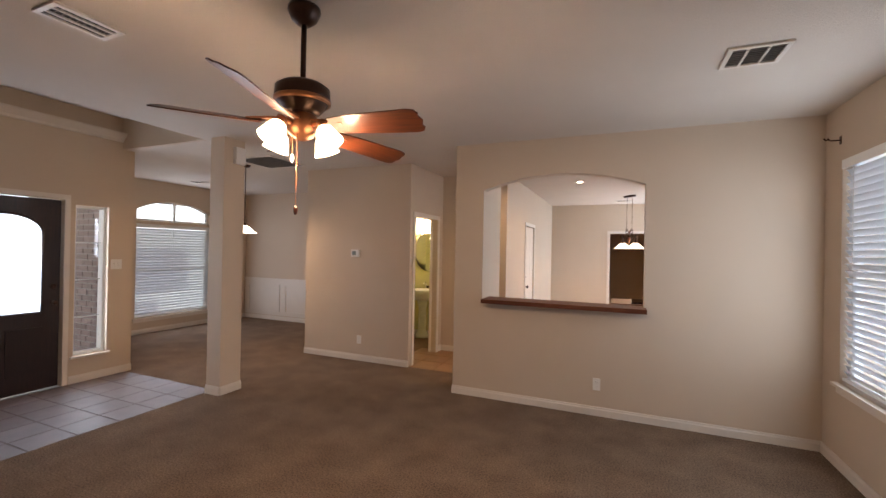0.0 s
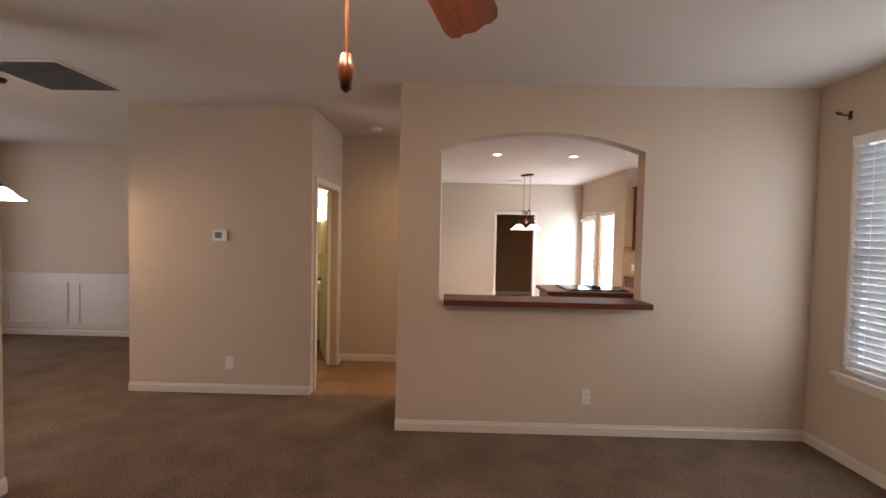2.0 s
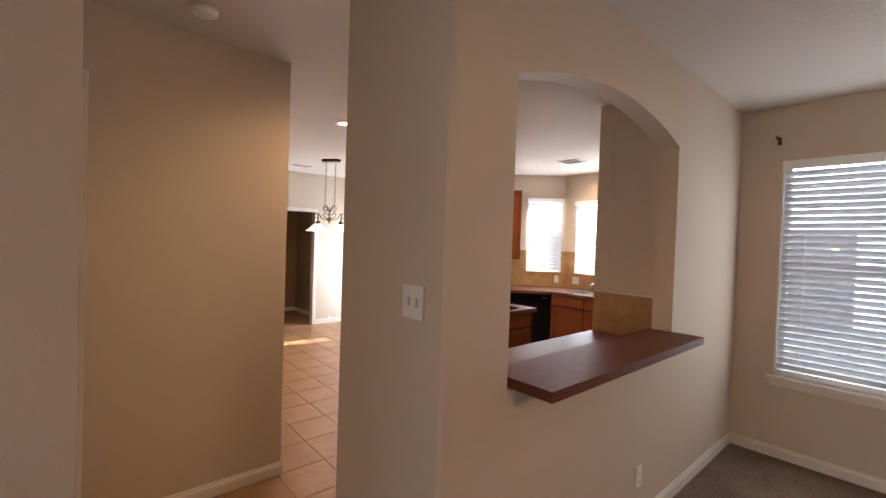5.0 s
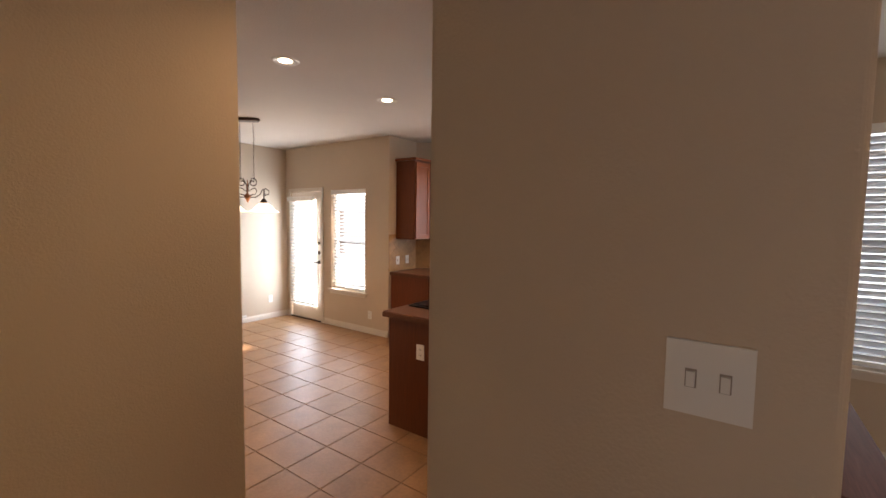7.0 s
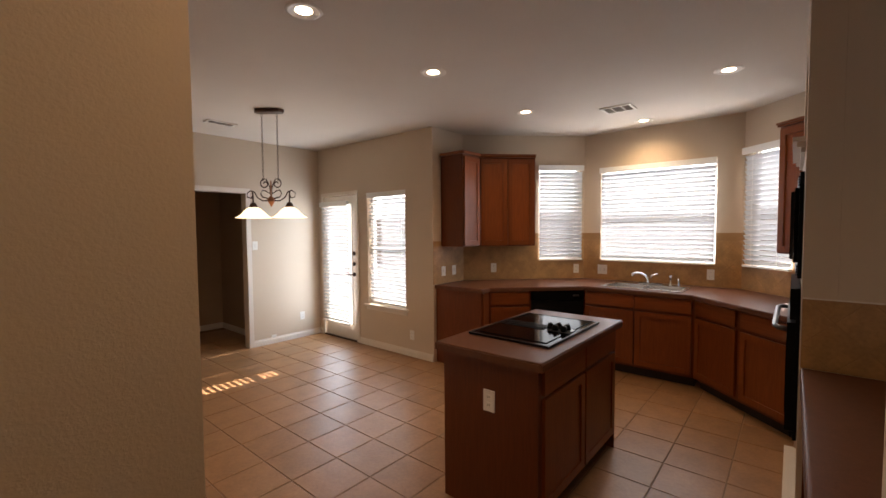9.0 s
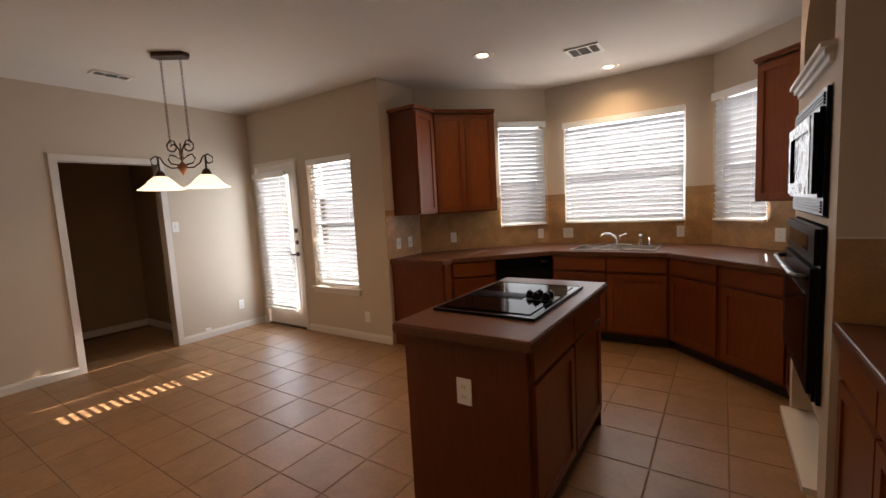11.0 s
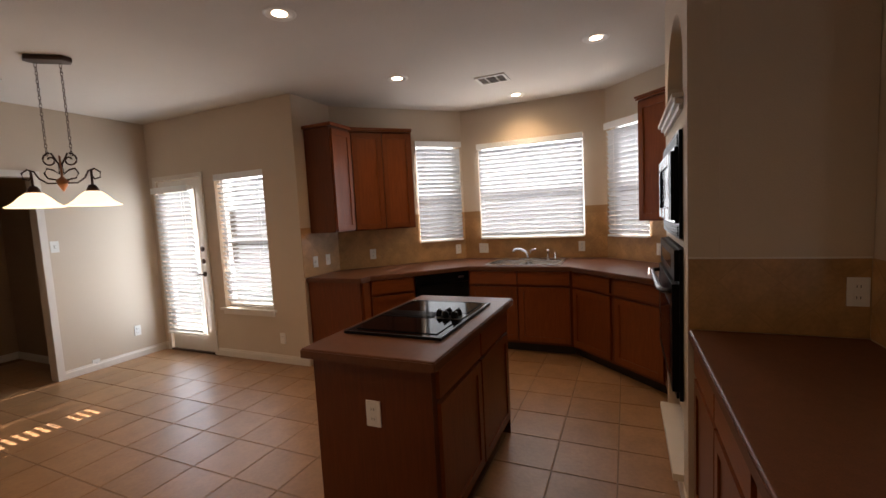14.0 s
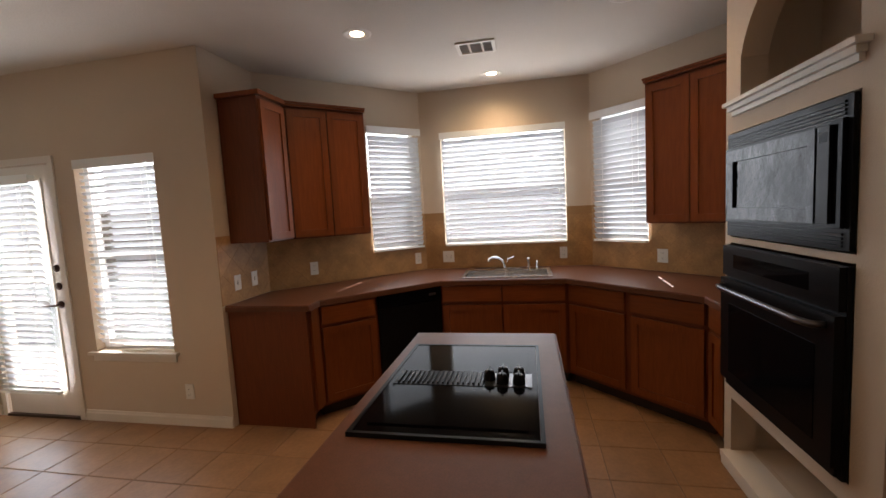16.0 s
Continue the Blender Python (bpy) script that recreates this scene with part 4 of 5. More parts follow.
# island
isl = thing("kitchen_island", "cherry island cabinet with drawers and doors", "kitchen island", pose(0, 0, 0))
part("body", bbox(0.22, 1.355, 6.105, 6.685, 0.10, BODY_TOP, 0.002), PANELW, isl)
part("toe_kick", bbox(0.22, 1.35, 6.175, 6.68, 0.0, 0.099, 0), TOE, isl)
part("end_panel", bbox(0.205, 0.219, 6.10, 6.70, 0.0, BODY_TOP, 0.002), PANELW, isl, "plain cherry veneer end panel")
part("end_panel", bbox(1.356, 1.37, 6.10, 6.70, 0.0, BODY_TOP, 0.002), PANELW, isl, "plain cherry veneer end panel")
part("back_panel", bbox(0.22, 1.355, 6.686, 6.70, 0.0, BODY_TOP, 0.002), PANELW, isl, "plain cherry veneer back panel")
mi = front((1.355, 6.105), (0.22, 6.105))
for i in range(2):
    a, b = 0.03 + i * 0.5425, 0.03 + (i + 1) * 0.5425
    part("drawer_front", bbox(a, b - 0.012, 0.001, 0.02, 0.725, 0.86, 0.006, 3), CABH, isl, m=mi)
    d = panel_door("door", isl, a, b - 0.012, 0.125, 0.705, 0.001)
    d.matrix_basis = mi
bm = plan([(0.168, 6.065), (0.168, 6.735), (1.40, 6.735), (1.40, 6.065)], BODY_TOP + 0.001, COUNTER)
bevelled(bm, 0.009, 3)
ict = tagged(part("island_countertop", bm, LAMINATE), "brown speckled laminate island countertop", "countertop")
edge_strips(ict, [(0.168, 6.735), (0.168, 6.065), (1.40, 6.065), (1.40, 6.735), (0.168, 6.735)])
m_isl = Matrix(((0, -1, 0, 0.205), (-1, 0, 0, 6.675), (0, 0, 1, 0), (0, 0, 0, 1)))
plate(m_isl, 6.675 - 6.385, 0.642)

ck = thing("cooktop", "black glass electric cooktop with a centre downdraft vent", "cooktop", pose(0.80, 6.415, COUNTER))
part("glass_top", bbox(-0.365, 0.365, -0.255, 0.255, 0.001, 0.012, 0.004), BLACK_GLASS, ck)
for b in ((-0.378, 0.378, -0.268, -0.256), (-0.378, 0.378, 0.256, 0.268), (-0.378, -0.366, -0.256, 0.256), (0.366, 0.378, -0.256, 0.256)):
    part("frame_strip", bbox(b[0], b[1], b[2], b[3], 0.0005, 0.014, 0.003), BLACK, ck)
for s in (-1, 1):
    part("burner_panel", bbox(s * 0.195 - 0.13, s * 0.195 + 0.13, -0.225, 0.225, 0.0125, 0.0165, 0.003), BLACK_GLASS, ck)
part("vent_tray", bbox(-0.06, 0.06, -0.075, 0.235, 0.0125, 0.018, 0.003), BLACK, ck)
for i in range(17):
    y = -0.065 + i * 0.0175
    part("vent_bar", bbox(-0.05, 0.05, y, y + 0.006, 0.018, 0.024, 0.001, 1), BLACK, ck)
part("control_panel", bbox(-0.055, 0.055, -0.238, -0.08, 0.0125, 0.017, 0.002), GREY_METAL, ck)
for x, y in ((0.0, -0.095), (-0.028, -0.14), (0.028, -0.14), (-0.028, -0.195), (0.028, -0.195)):
    k = part("knob", lathe([(0.021, 0.017), (0.021, 0.027), (0.017, 0.046), (0.014, 0.049), (0, 0.049)], 18, pose(x, y, 0)), BLACK, ck, smooth=True)
    part("pointer", bbox(x - 0.016, x + 0.016, y - 0.003, y + 0.003, 0.049, 0.056, 0.001, 1), BLACK, k)

# ---- oven wall ----
OX0, OX1, OY = 0.87, 1.94, 5.12
wall("wall_oven", (OX1, OY), (OX0, OY), "beige painted wall with built-in ovens and an arched niche", [(0.08, 0.91, 0.12, 0.42), (0.06, 0.93, 0.50, 1.27), (0.06, 0.93, 1.30, 1.835), (0.15, 0.915, 1.985, 2.47)], thick=0.12, base=False)
m_o = Matrix(((-1, 0, 0, OX1), (0, 1, 0, OY), (0, 0, 1, 0), (0, 0, 0, 1)))
bpy.data.objects["wall_oven"].matrix_basis = m_o
arch_fill("wall_niche_head", m_o, 0.15, 0.915, 2.19, 2.465, 2.47, 0.12, PAINT, "beige painted arch of the niche")
struct("wall_oven_side", bbox(OX0, OX0 + 0.05, 4.495, OY - 0.121, 0, H, 0), PAINT, "beige painted side of the oven wall", "wall")
struct("wall_oven_side_far", bbox(OX1 - 0.05, OX1, 4.495, OY - 0.121, 0, H, 0), PAINT, "beige painted side of the oven wall", "wall")
for z0, z1, nm in ((0.42, 0.46, "a"), (1.94, 1.984, "b"), (2.48, 2.52, "c")):
    struct("niche_shelf", bbox(OX0 + 0.051, OX1 - 0.051, 4.495, OY - 0.121, z0, z1, 0), PAINT, "beige painted niche surface", "niche")
struct("niche_back", bbox(OX0 + 0.051, OX1 - 0.051, 4.70, 4.72, 1.985, 2.479, 0), PAINT, "beige painted niche back", "niche")
struct("niche_floor", bbox(OX0 + 0.051, OX1 - 0.051, 4.495, OY - 0.121, 0.08, 0.12, 0), PAINT, "beige painted niche floor", "niche")
struct("niche_sill", bbox(0.07, 0.92, -0.10, 0.05, 0.085, 0.121, 0.005), TRIM, "white painted sill of the low niche", "sill").matrix_basis = m_o
skirting(m_o, 0.0, 1.07, 0.08)
shelf = thing("niche_ledge", "white moulded wooden ledge under the niche", "ledge", m_o @ pose(0.52, 0, 1.965))
part("board", bbox(-0.45, 0.45, 0.001, 0.05, 0.0, 0.02, 0.004), TRIM, shelf)
part("cove", bbox(-0.43, 0.43, 0.001, 0.034, -0.025, -0.001, 0.008, 3), TRIM, shelf)
part("bead", bbox(-0.42, 0.42, 0.001, 0.018, -0.05, -0.026, 0.006, 3), TRIM, shelf)

mw = thing("microwave", "black built-in microwave with a glossy window", "microwave", m_o @ pose(0.065, 0, 1.31))
part("trim_kit", bbox(-0.0, 0.86, 0.002, 0.018, 0.0, 0.515, 0.004), BLACK, mw)
for z in (0.012, 0.45):
    for i in range(4):
        part("vent_slat", bbox(0.03, 0.83, 0.018, 0.024, z + i * 0.013, z + i * 0.013 + 0.008, 0.001, 1), BLACK, mw)
part("face", bbox(0.02, 0.84, 0.018, 0.035, 0.075, 0.44, 0.005), BLACK_GLASS, mw)
bm = bmesh.new()
for q0, q1, r0, r1 in ((0.055, 0.125, 0.09, 0.425), (0.69, 0.73, 0.09, 0.425), (0.125, 0.69, 0.09, 0.145), (0.125, 0.69, 0.37, 0.425)):
    box(bm, q0, q1, 0.0355, 0.05, r0, r1)
bevelled(bm, 0.006, 2)
part("door_frame", bm, WAVY, mw)
part("window_glass", bbox(0.126, 0.689, 0.036, 0.039, 0.146, 0.369, 0.001), WAVY, mw)
cp = part("control_panel", bbox(0.74, 0.80, 0.0355, 0.048, 0.09, 0.425, 0.005), BLACK, mw)
part("display", bbox(0.75, 0.79, 0.048, 0.0487, 0.37, 0.405, 0), BLACK_GLASS, cp)

ov = thing("built_in_oven", "black built-in wall oven with a bar handle", "oven", m_o @ pose(0.065, 0, 0.505))
part("surround", bbox(0.0, 0.86, 0.002, 0.018, 0.0, 0.755, 0.004), BLACK, ov)
part("control_panel", bbox(0.005, 0.855, 0.018, 0.04, 0.60, 0.752, 0.006, 3), BLACK, ov)
part("display", bbox(0.12, 0.70, 0.040, 0.0415, 0.645, 0.715, 0.001), BLACK_GLASS, ov)
od = part("oven_door", bbox(0.005, 0.855, 0.018, 0.05, 0.045, 0.585, 0.006, 3), BLACK, ov)
part("window_glass", bbox(0.10, 0.76, 0.05, 0.0525, 0.10, 0.46, 0.002), BLACK_GLASS, od)
part("handle", tube([(0.05, 0.05, 0.545), (0.06, 0.085, 0.545), (0.12, 0.1, 0.545), (0.74, 0.1, 0.545), (0.80, 0.085, 0.545), (0.81, 0.05, 0.545)], 0.013, 10), GREY_METAL, od, "dark metal bar handle", smooth=True)
part("vent_strip", bbox(0.02, 0.84, 0.018, 0.03, 0.005, 0.035, 0.003), BLACK, ov)

# ---- desk counter under the pass-through ----
mK = Matrix(((-1, 0, 0, -0.12), (0, 1, 0, 5.08), (0, 0, 1, 0), (0, 0, 0, 1)))
mK2 = Matrix(((-1, 0, 0, 0.865), (0, 1, 0, 5.08), (0, 0, 1, 0), (0, 0, 0, 1)))
for m in (mK, mK2):
    base_cabinet(m, 0.982, 0.57, 2, "cherry base cabinet with drawers under the pass-through")
bm = plan([(-1.10, 4.50), (-1.10, 5.115), (0.866, 5.115), (0.866, 4.50)], BODY_TOP + 0.001, COUNTER)
bevelled(bm, 0.009, 3)
dct = tagged(part("desk_countertop", bm, LAMINATE), "brown speckled laminate counter under the pass-through", "countertop")
edge_strips(dct, [(0.866, 5.115), (-1.10, 5.115)])


# ---- lamps ----
def arm(points, t, name="arm", material=None, r=0.006):
    return part(name, tube(points, r, 8), material or BRONZE, t, smooth=True)


FAN = (-1.17, 1.63)
fan = thing("ceiling_fan", "bronze ceiling fan with five reddish wood blades and four lit shades", "ceiling fan", pose(FAN[0], FAN[1], 0))
part("canopy", lathe([(0, H - 0.001), (0.075, H - 0.001), (0.078, H - 0.02), (0.06, H - 0.06), (0.03, H - 0.085), (0, H - 0.085)], 32), BRONZE, fan, smooth=True)
part("downrod", lathe([(0.0, H - 0.08), (0.013, H - 0.08), (0.013, 2.38), (0, 2.38)], 16), BRONZE, fan, smooth=True)
part("motor", lathe([(0, 2.375), (0.04, 2.372), (0.10, 2.365), (0.128, 2.345), (0.131, 2.30), (0.125, 2.285), (0.115, 2.265), (0.09, 2.235), (0.075, 2.22), (0, 2.22)], 40), BRONZE, fan, smooth=True)
part("motor_band", lathe([(0.122, 2.27), (0.134, 2.275), (0.134, 2.292), (0.124, 2.297)], 40), COPPER, fan, "copper coloured band", smooth=True)
part("switch_housing", lathe([(0, 2.22), (0.06, 2.22), (0.07, 2.21), (0.07, 2.14), (0.05, 2.11), (0.02, 2.095), (0, 2.09)], 32), COPPER, fan, smooth=True)
for i in range(5):
    a = radians(FAN_TURN + 72 * i)
    m = Matrix.Translation((0, 0, 2.18)) @ Matrix.Rotation(radians(4), 4, Vector((math.cos(radians(130)), math.sin(radians(130)), 0))) @ Matrix.Rotation(a, 4, "Z")
    iron = part("blade_iron", outline([(0.06, 0.0), (0.14, -0.004), (0.25, -0.02), (0.25, -0.013), (0.14, 0.006), (0.06, 0.012)], -0.02, 0.02), COPPER, fan, m=m)
    bm = bmesh.new()
    pts = [(0.18, -0.05), (0.30, -0.063), (0.60, -0.074), (0.635, -0.066), (0.648, -0.045), (0.642, -0.03), (0.655, 0.0), (0.642, 0.03), (0.648, 0.045), (0.635, 0.066), (0.60, 0.074), (0.30, 0.063), (0.18, 0.05)]
    lo = [bm.verts.new((x, y, 0)) for x, y in pts]
    hi = [bm.verts.new((x, y, 0.006)) for x, y in pts]
    bm.faces.new(lo)
    bm.faces.new(list(reversed(hi)))
    for k in range(len(pts)):
        bm.faces.new((lo[k], lo[(k + 1) % len(pts)], hi[(k + 1) % len(pts)], hi[k]))
    bmesh.ops.recalc_face_normals(bm, faces=bm.faces)
    part("blade", bm, BLADE, fan, m=m @ Matrix.Translation((0, 0, -0.022)) @ Matrix.Rotation(radians(-20), 4, "X"))
for i in range(4):
    a = radians(45 + 90 * i + FAN_LIGHT)
    c, s = math.cos(a), math.sin(a)
    arm([(0.05 * c, 0.05 * s, 2.16), (0.10 * c, 0.10 * s, 2.17), (0.13 * c, 0.13 * s, 2.15)], fan, "light_arm", COPPER, 0.012)
    m = pose(0.125 * c, 0.125 * s, 2.165) @ Matrix.Rotation(a, 4, "Z") @ pose(0, 0, 0, 0, 152 - 180, 0) @ Matrix.Scale(0.9, 4)
    part("socket", lathe([(0, 0.01), (0.026, 0.008), (0.03, -0.03), (0.0, -0.03)], 20), COPPER, fan, m=m, smooth=True)
    part("shade", lathe([(0.026, -0.026), (0.042, -0.042), (0.054, -0.072), (0.062, -0.10), (0.073, -0.125), (0.069, -0.125), (0.058, -0.10), (0.0, -0.055)], 28), FROST_BIG, fan, "glowing frosted glass bell shade", m=m, smooth=True)
    q = Vector((FAN[0], FAN[1], 0)) + (m @ Vector((0, 0, -0.17)))
    lamp_point("fan_glow", q, 5.8, WARM, 0.05)
for x, y, z0, z1, nm in ((0.015, -0.05, 1.772, 2.14, "pull_chain"), (-0.02, -0.04, 2.02, 2.14, "pull_chain")):
    ch = part(nm, tube([(x, y, z0), (x, y, z1)], 0.0022, 6), COPPER, fan)
    part("pull_fob", lathe([(0, -0.045), (0.007, -0.04), (0.011, -0.02), (0.006, 0.0), (0, 0.002)], 12, pose(x, y, z0)), BLADE if z0 < 1.9 else PLATE, ch, smooth=True)


def scroll(cx, cz, r, a0, turns, y=0.0, sx=1, n=26):
    return [(cx + sx * r * (1 - 0.75 * k / n) * math.cos(a0 + turns * 2 * math.pi * k / n), y, cz + r * (1 - 0.75 * k / n) * math.sin(a0 + turns * 2 * math.pi * k / n)) for k in range(n + 1)]


BELL = [(0.028, 0.105), (0.05, 0.098), (0.085, 0.07), (0.115, 0.035), (0.145, 0.012), (0.168, 0.0), (0.163, -0.004), (0.14, 0.006), (0.11, 0.028), (0.08, 0.06), (0.0, 0.088)]


def pendant(x, y, turn, drop, rim, label, watts):
    """A two-shade island pendant on two chains, with wrought scrolls."""
    t = thing("pendant_lamp", label, "pendant lamp", pose(x, y, 0, 0, 0, turn))
    part("canopy", bevelled(plan([(-0.15, 0.0), (-0.115, -0.055), (0.115, -0.055), (0.15, 0.0), (0.115, 0.055), (-0.115, 0.055)], H - 0.034, H - 0.001), 0.008, 2), BRONZE, t)
    zc = rim + 0.36
    for s in (-1, 1):
        n = int((H - 0.03 - zc) / 0.028)
        for i in range(n):
            z = zc + 0.014 + i * 0.028
            xx = s * (0.075 - 0.0 * i)
            ring = [(0.008 * math.cos(2 * math.pi * k / 10), 0, 0.017 * math.sin(2 * math.pi * k / 10)) for k in range(10)]
            part("chain_link", tube(ring, 0.0022, 5, closed=True), BRONZE, t, m=pose(xx, 0, z, 0, 0, 90 * (i % 2)))
        arm(scroll(s * 0.06, rim + 0.33, 0.05, math.pi / 2 if s > 0 else math.pi / 2, 1.2 * s * -1, sx=1), t, "scroll")
        arm([(0, 0, rim + 0.17), (s * 0.04, 0, rim + 0.19), (s * 0.085, 0, rim + 0.20), (s * 0.105, 0, rim + 0.235), (s * 0.085, 0, rim + 0.27), (s * 0.05, 0, rim + 0.26), (s * 0.015, 0, rim + 0.23), (s * 0.01, 0, rim + 0.30), (s * 0.05, 0, rim + 0.38)], t, "scroll")
        arm([(s * 0.02, 0, rim + 0.165), (s * 0.09, 0, rim + 0.165), (s * 0.14, 0, rim + 0.20), (s * 0.165, 0, rim + 0.25), (s * 0.205, 0, rim + 0.265), (s * 0.24, 0, rim + 0.24), (s * 0.235, 0, rim + 0.20), (s * 0.20, 0, rim + 0.19), (s * 0.185, 0, rim + 0.215)], t, "arm")
        arm([(s * 0.185, 0, rim + 0.26), (s * 0.18, 0, rim + 0.12)], t, "arm", r=0.008)
        part("socket_cup", lathe([(0, 0.15), (0.02, 0.148), (0.032, 0.128), (0.042, 0.098), (0, 0.098)], 20, pose(s * 0.18, 0, rim)), BRONZE, t, smooth=True)
        part("shade", lathe(BELL, 36, pose(s * 0.18, 0, rim)), FROST, t, "glowing frosted glass bell shade", smooth=True)
        w = pose(x, y, 0, 0, 0, turn) @ Vector((s * 0.18, 0, rim + 0.03))
        lamp_point("pendant_glow", w, watts, WARM, 0.06)
    part("stem", lathe([(0, rim + 0.10), (0.008, rim + 0.115), (0.03, rim + 0.15), (0.038, rim + 0.18), (0.02, rim + 0.20), (0.008, rim + 0.21), (0.006, rim + 0.36), (0, rim + 0.36)], 20), COPPER, t, smooth=True)
    return t


pendant(0.44, 9.10, -52, 1.0, 1.69, "bronze scroll pendant with two lit frosted glass shades", 2.8)


def bowl_pendant(x, y, z):
    t = thing("dining_pendant", "bronze dining pendant with a lit frosted glass shade", "pendant lamp", pose(x, y, 0))
    part("canopy", lathe([(0, H - 0.04), (0.05, H - 0.03), (0.065, H - 0.001), (0, H - 0.001)], 24), BRONZE, t, smooth=True)
    part("stem", lathe([(0.006, H - 0.03), (0.006, z + 0.14), (0.025, z + 0.12), (0.035, z + 0.09), (0, z + 0.09)], 14), BRONZE, t, smooth=True)
    part("shade", lathe(BELL, 32, pose(0, 0, z)), FROST, t, "glowing frosted glass shade", smooth=True)
    lamp_point("dining_glow", (x, y, z - 0.05), 9.5, WARM, 0.06)


bowl_pendant(-4.675, 4.425, 1.775)


def downlight(x, y, watts, tone=(1.0, 0.67, 0.37)):
    t = thing("recessed_downlight", "lit recessed ceiling downlight with a white trim ring", "downlight", pose(x, y, H), "recessed downlights")
    part("trim_ring", lathe([(0.046, -0.001), (0.052, -0.003), (0.07, -0.003), (0.076, -0.007), (0.09, -0.007), (0.098, -0.001)], 36), TRIM, t, smooth=True)
    part("bulb", lathe([(0.0, -0.005), (0.03, -0.004), (0.046, -0.001)], 28), BULB, t, smooth=True)
    d = bpy.data.lights.new("downlight_beam", "SPOT")
    d.energy, d.color, d.spot_size, d.spot_blend, d.shadow_soft_size = watts * LEVEL, tone, radians(150), 1.0, 0.05
    ob = new("downlight_beam", d)
    ob.matrix_world = pose(x, y, H - 0.02)


for x, y in ((0.771, 7.26), (2.192, 5.557), (2.19, 7.26), (-0.35, 7.20)):
    downlight(x, y, 25)
# Out-of-view downlight, added to warm and brighten the hall wall.
downlight(-1.05, 5.557, 25, (1.0, 0.68, 0.38))
downlight(3.36, 6.45, 34, (1.0, 0.80, 0.52))


def vent(x, y, w, h, turn, label, slats):
    """A ceiling register: a bevelled frame, dark throat and louvres."""
    t = thing("ceiling_vent", label, "air vent", pose(x, y, H, 0, 0, turn))
    for b in ((-w / 2, w / 2, -h / 2, -h / 2 + 0.025), (-w / 2, w / 2, h / 2 - 0.025, h / 2), (-w / 2, -w / 2 + 0.025, -h / 2 + 0.025, h / 2 - 0.025), (w / 2 - 0.025, w / 2, -h / 2 + 0.025, h / 2 - 0.025)):
        part("frame", bbox(*b, -0.012, -0.001, 0.004), TRIM, t)
    part("throat", bbox(-w / 2 + 0.025, w / 2 - 0.025, -h / 2 + 0.025, h / 2 - 0.025, -0.003, -0.001, 0), DUCT, t)
    n = slats
    for k in (1, 2) if w < 0.5 else ():
        part("divider", bbox(-w / 2 + w * k / 3 - 0.007, -w / 2 + w * k / 3 + 0.007, -h / 2 + 0.025, h / 2 - 0.025, -0.011, -0.0035, 0.001), TRIM, t)
    me = mesh("louvre", bbox(-w / 2 + 0.026, w / 2 - 0.026, -0.005, 0.005, -0.0008, 0.0008, 0), SHADED_GREY)
    for i in range(n):
        o_ = new("louvre", me)
        o_.parent = t
        o_.matrix_basis = pose(0, -h / 2 + 0.035 + (h - 0.07) * (i + 0.5) / n, -0.009, 35 if i % 2 else 35, 0, 0)
    return t


vent(0.96, 2.94, 0.30, 0.28, 0, "white metal ceiling register", 8)
vent(-2.36, 1.30, 0.20, 0.32, 0, "white metal ceiling register", 8)
vent(2.685, 6.51, 0.29, 0.235, 90, "white metal ceiling register with dark louvres", 5)
vent(0.34, 9.96, 0.30, 0.14, 0, "white metal ceiling register", 4)
vent(-4.15, 4.36, 0.66, 0.66, 0, "large return air grille in the ceiling", 26)
vent(-6.78, 5.28, 0.28, 0.16, 0, "white metal ceiling register", 4)
sd = thing("smoke_detector", "round white smoke detector on the ceiling", "smoke detector", pose(-1.865, 5.80, H))
part("housing", lathe([(0, -0.035), (0.045, -0.034), (0.06, -0.022), (0.066, -0.001), (0, -0.001)], 32), PLATE, sd, smooth=True)

# outlets on the backsplash
plate(m_bl, 1.195, 1.065)
plate(m_bl, 0.106, 1.04)
plate(m_kn, 0.20, 1.06, "switch")
plate(m_kn, 0.40, 1.06, "switch")
plate(m_br, 0.83, 1.045, wide=0.09)
plate(m_bm, 1.44, 1.04, "switch", 0.118, 0.118)
plate(m_bm, 0.275, 1.045)
m_nook = Matrix(((0, -1, 0, OX0), (-1, 0, 0, 5.117), (0, 0, 1, 0), (0, 0, 0, 1)))
plate(m_nook, 0.577, 1.10)

# ---- outdoors ----
FENCE = mat("grey_brown_fence_sheet", (0.20, 0.165, 0.13), 0.85, var=0.2, scale=2.0)
# Glowing sheets stand in for outdoors; the tall ones also block sun and sky.
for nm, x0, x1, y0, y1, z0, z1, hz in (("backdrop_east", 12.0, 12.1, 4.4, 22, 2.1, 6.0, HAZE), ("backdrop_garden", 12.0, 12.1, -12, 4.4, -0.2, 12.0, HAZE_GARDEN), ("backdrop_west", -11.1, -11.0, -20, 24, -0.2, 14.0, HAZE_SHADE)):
    struct(nm, bbox(x0, x1, y0, y1, z0, z1, 0), hz, "added glowing sheet standing in for the distance outside the windows", "backdrop")
# Plain sheet added low down so that the blind gaps read dark.
struct("backdrop_fence", bbox(12.0, 12.1, 4.4, 22, -0.2, 2.1, 0), FENCE, "plain grey-brown sheet standing in for a fence at the garden's far end", "backdrop")
struct("ground", bbox(-300, 300, -300, 300, -0.3, -0.2, 0), GRASS, "lawn and ground outside", "ground")

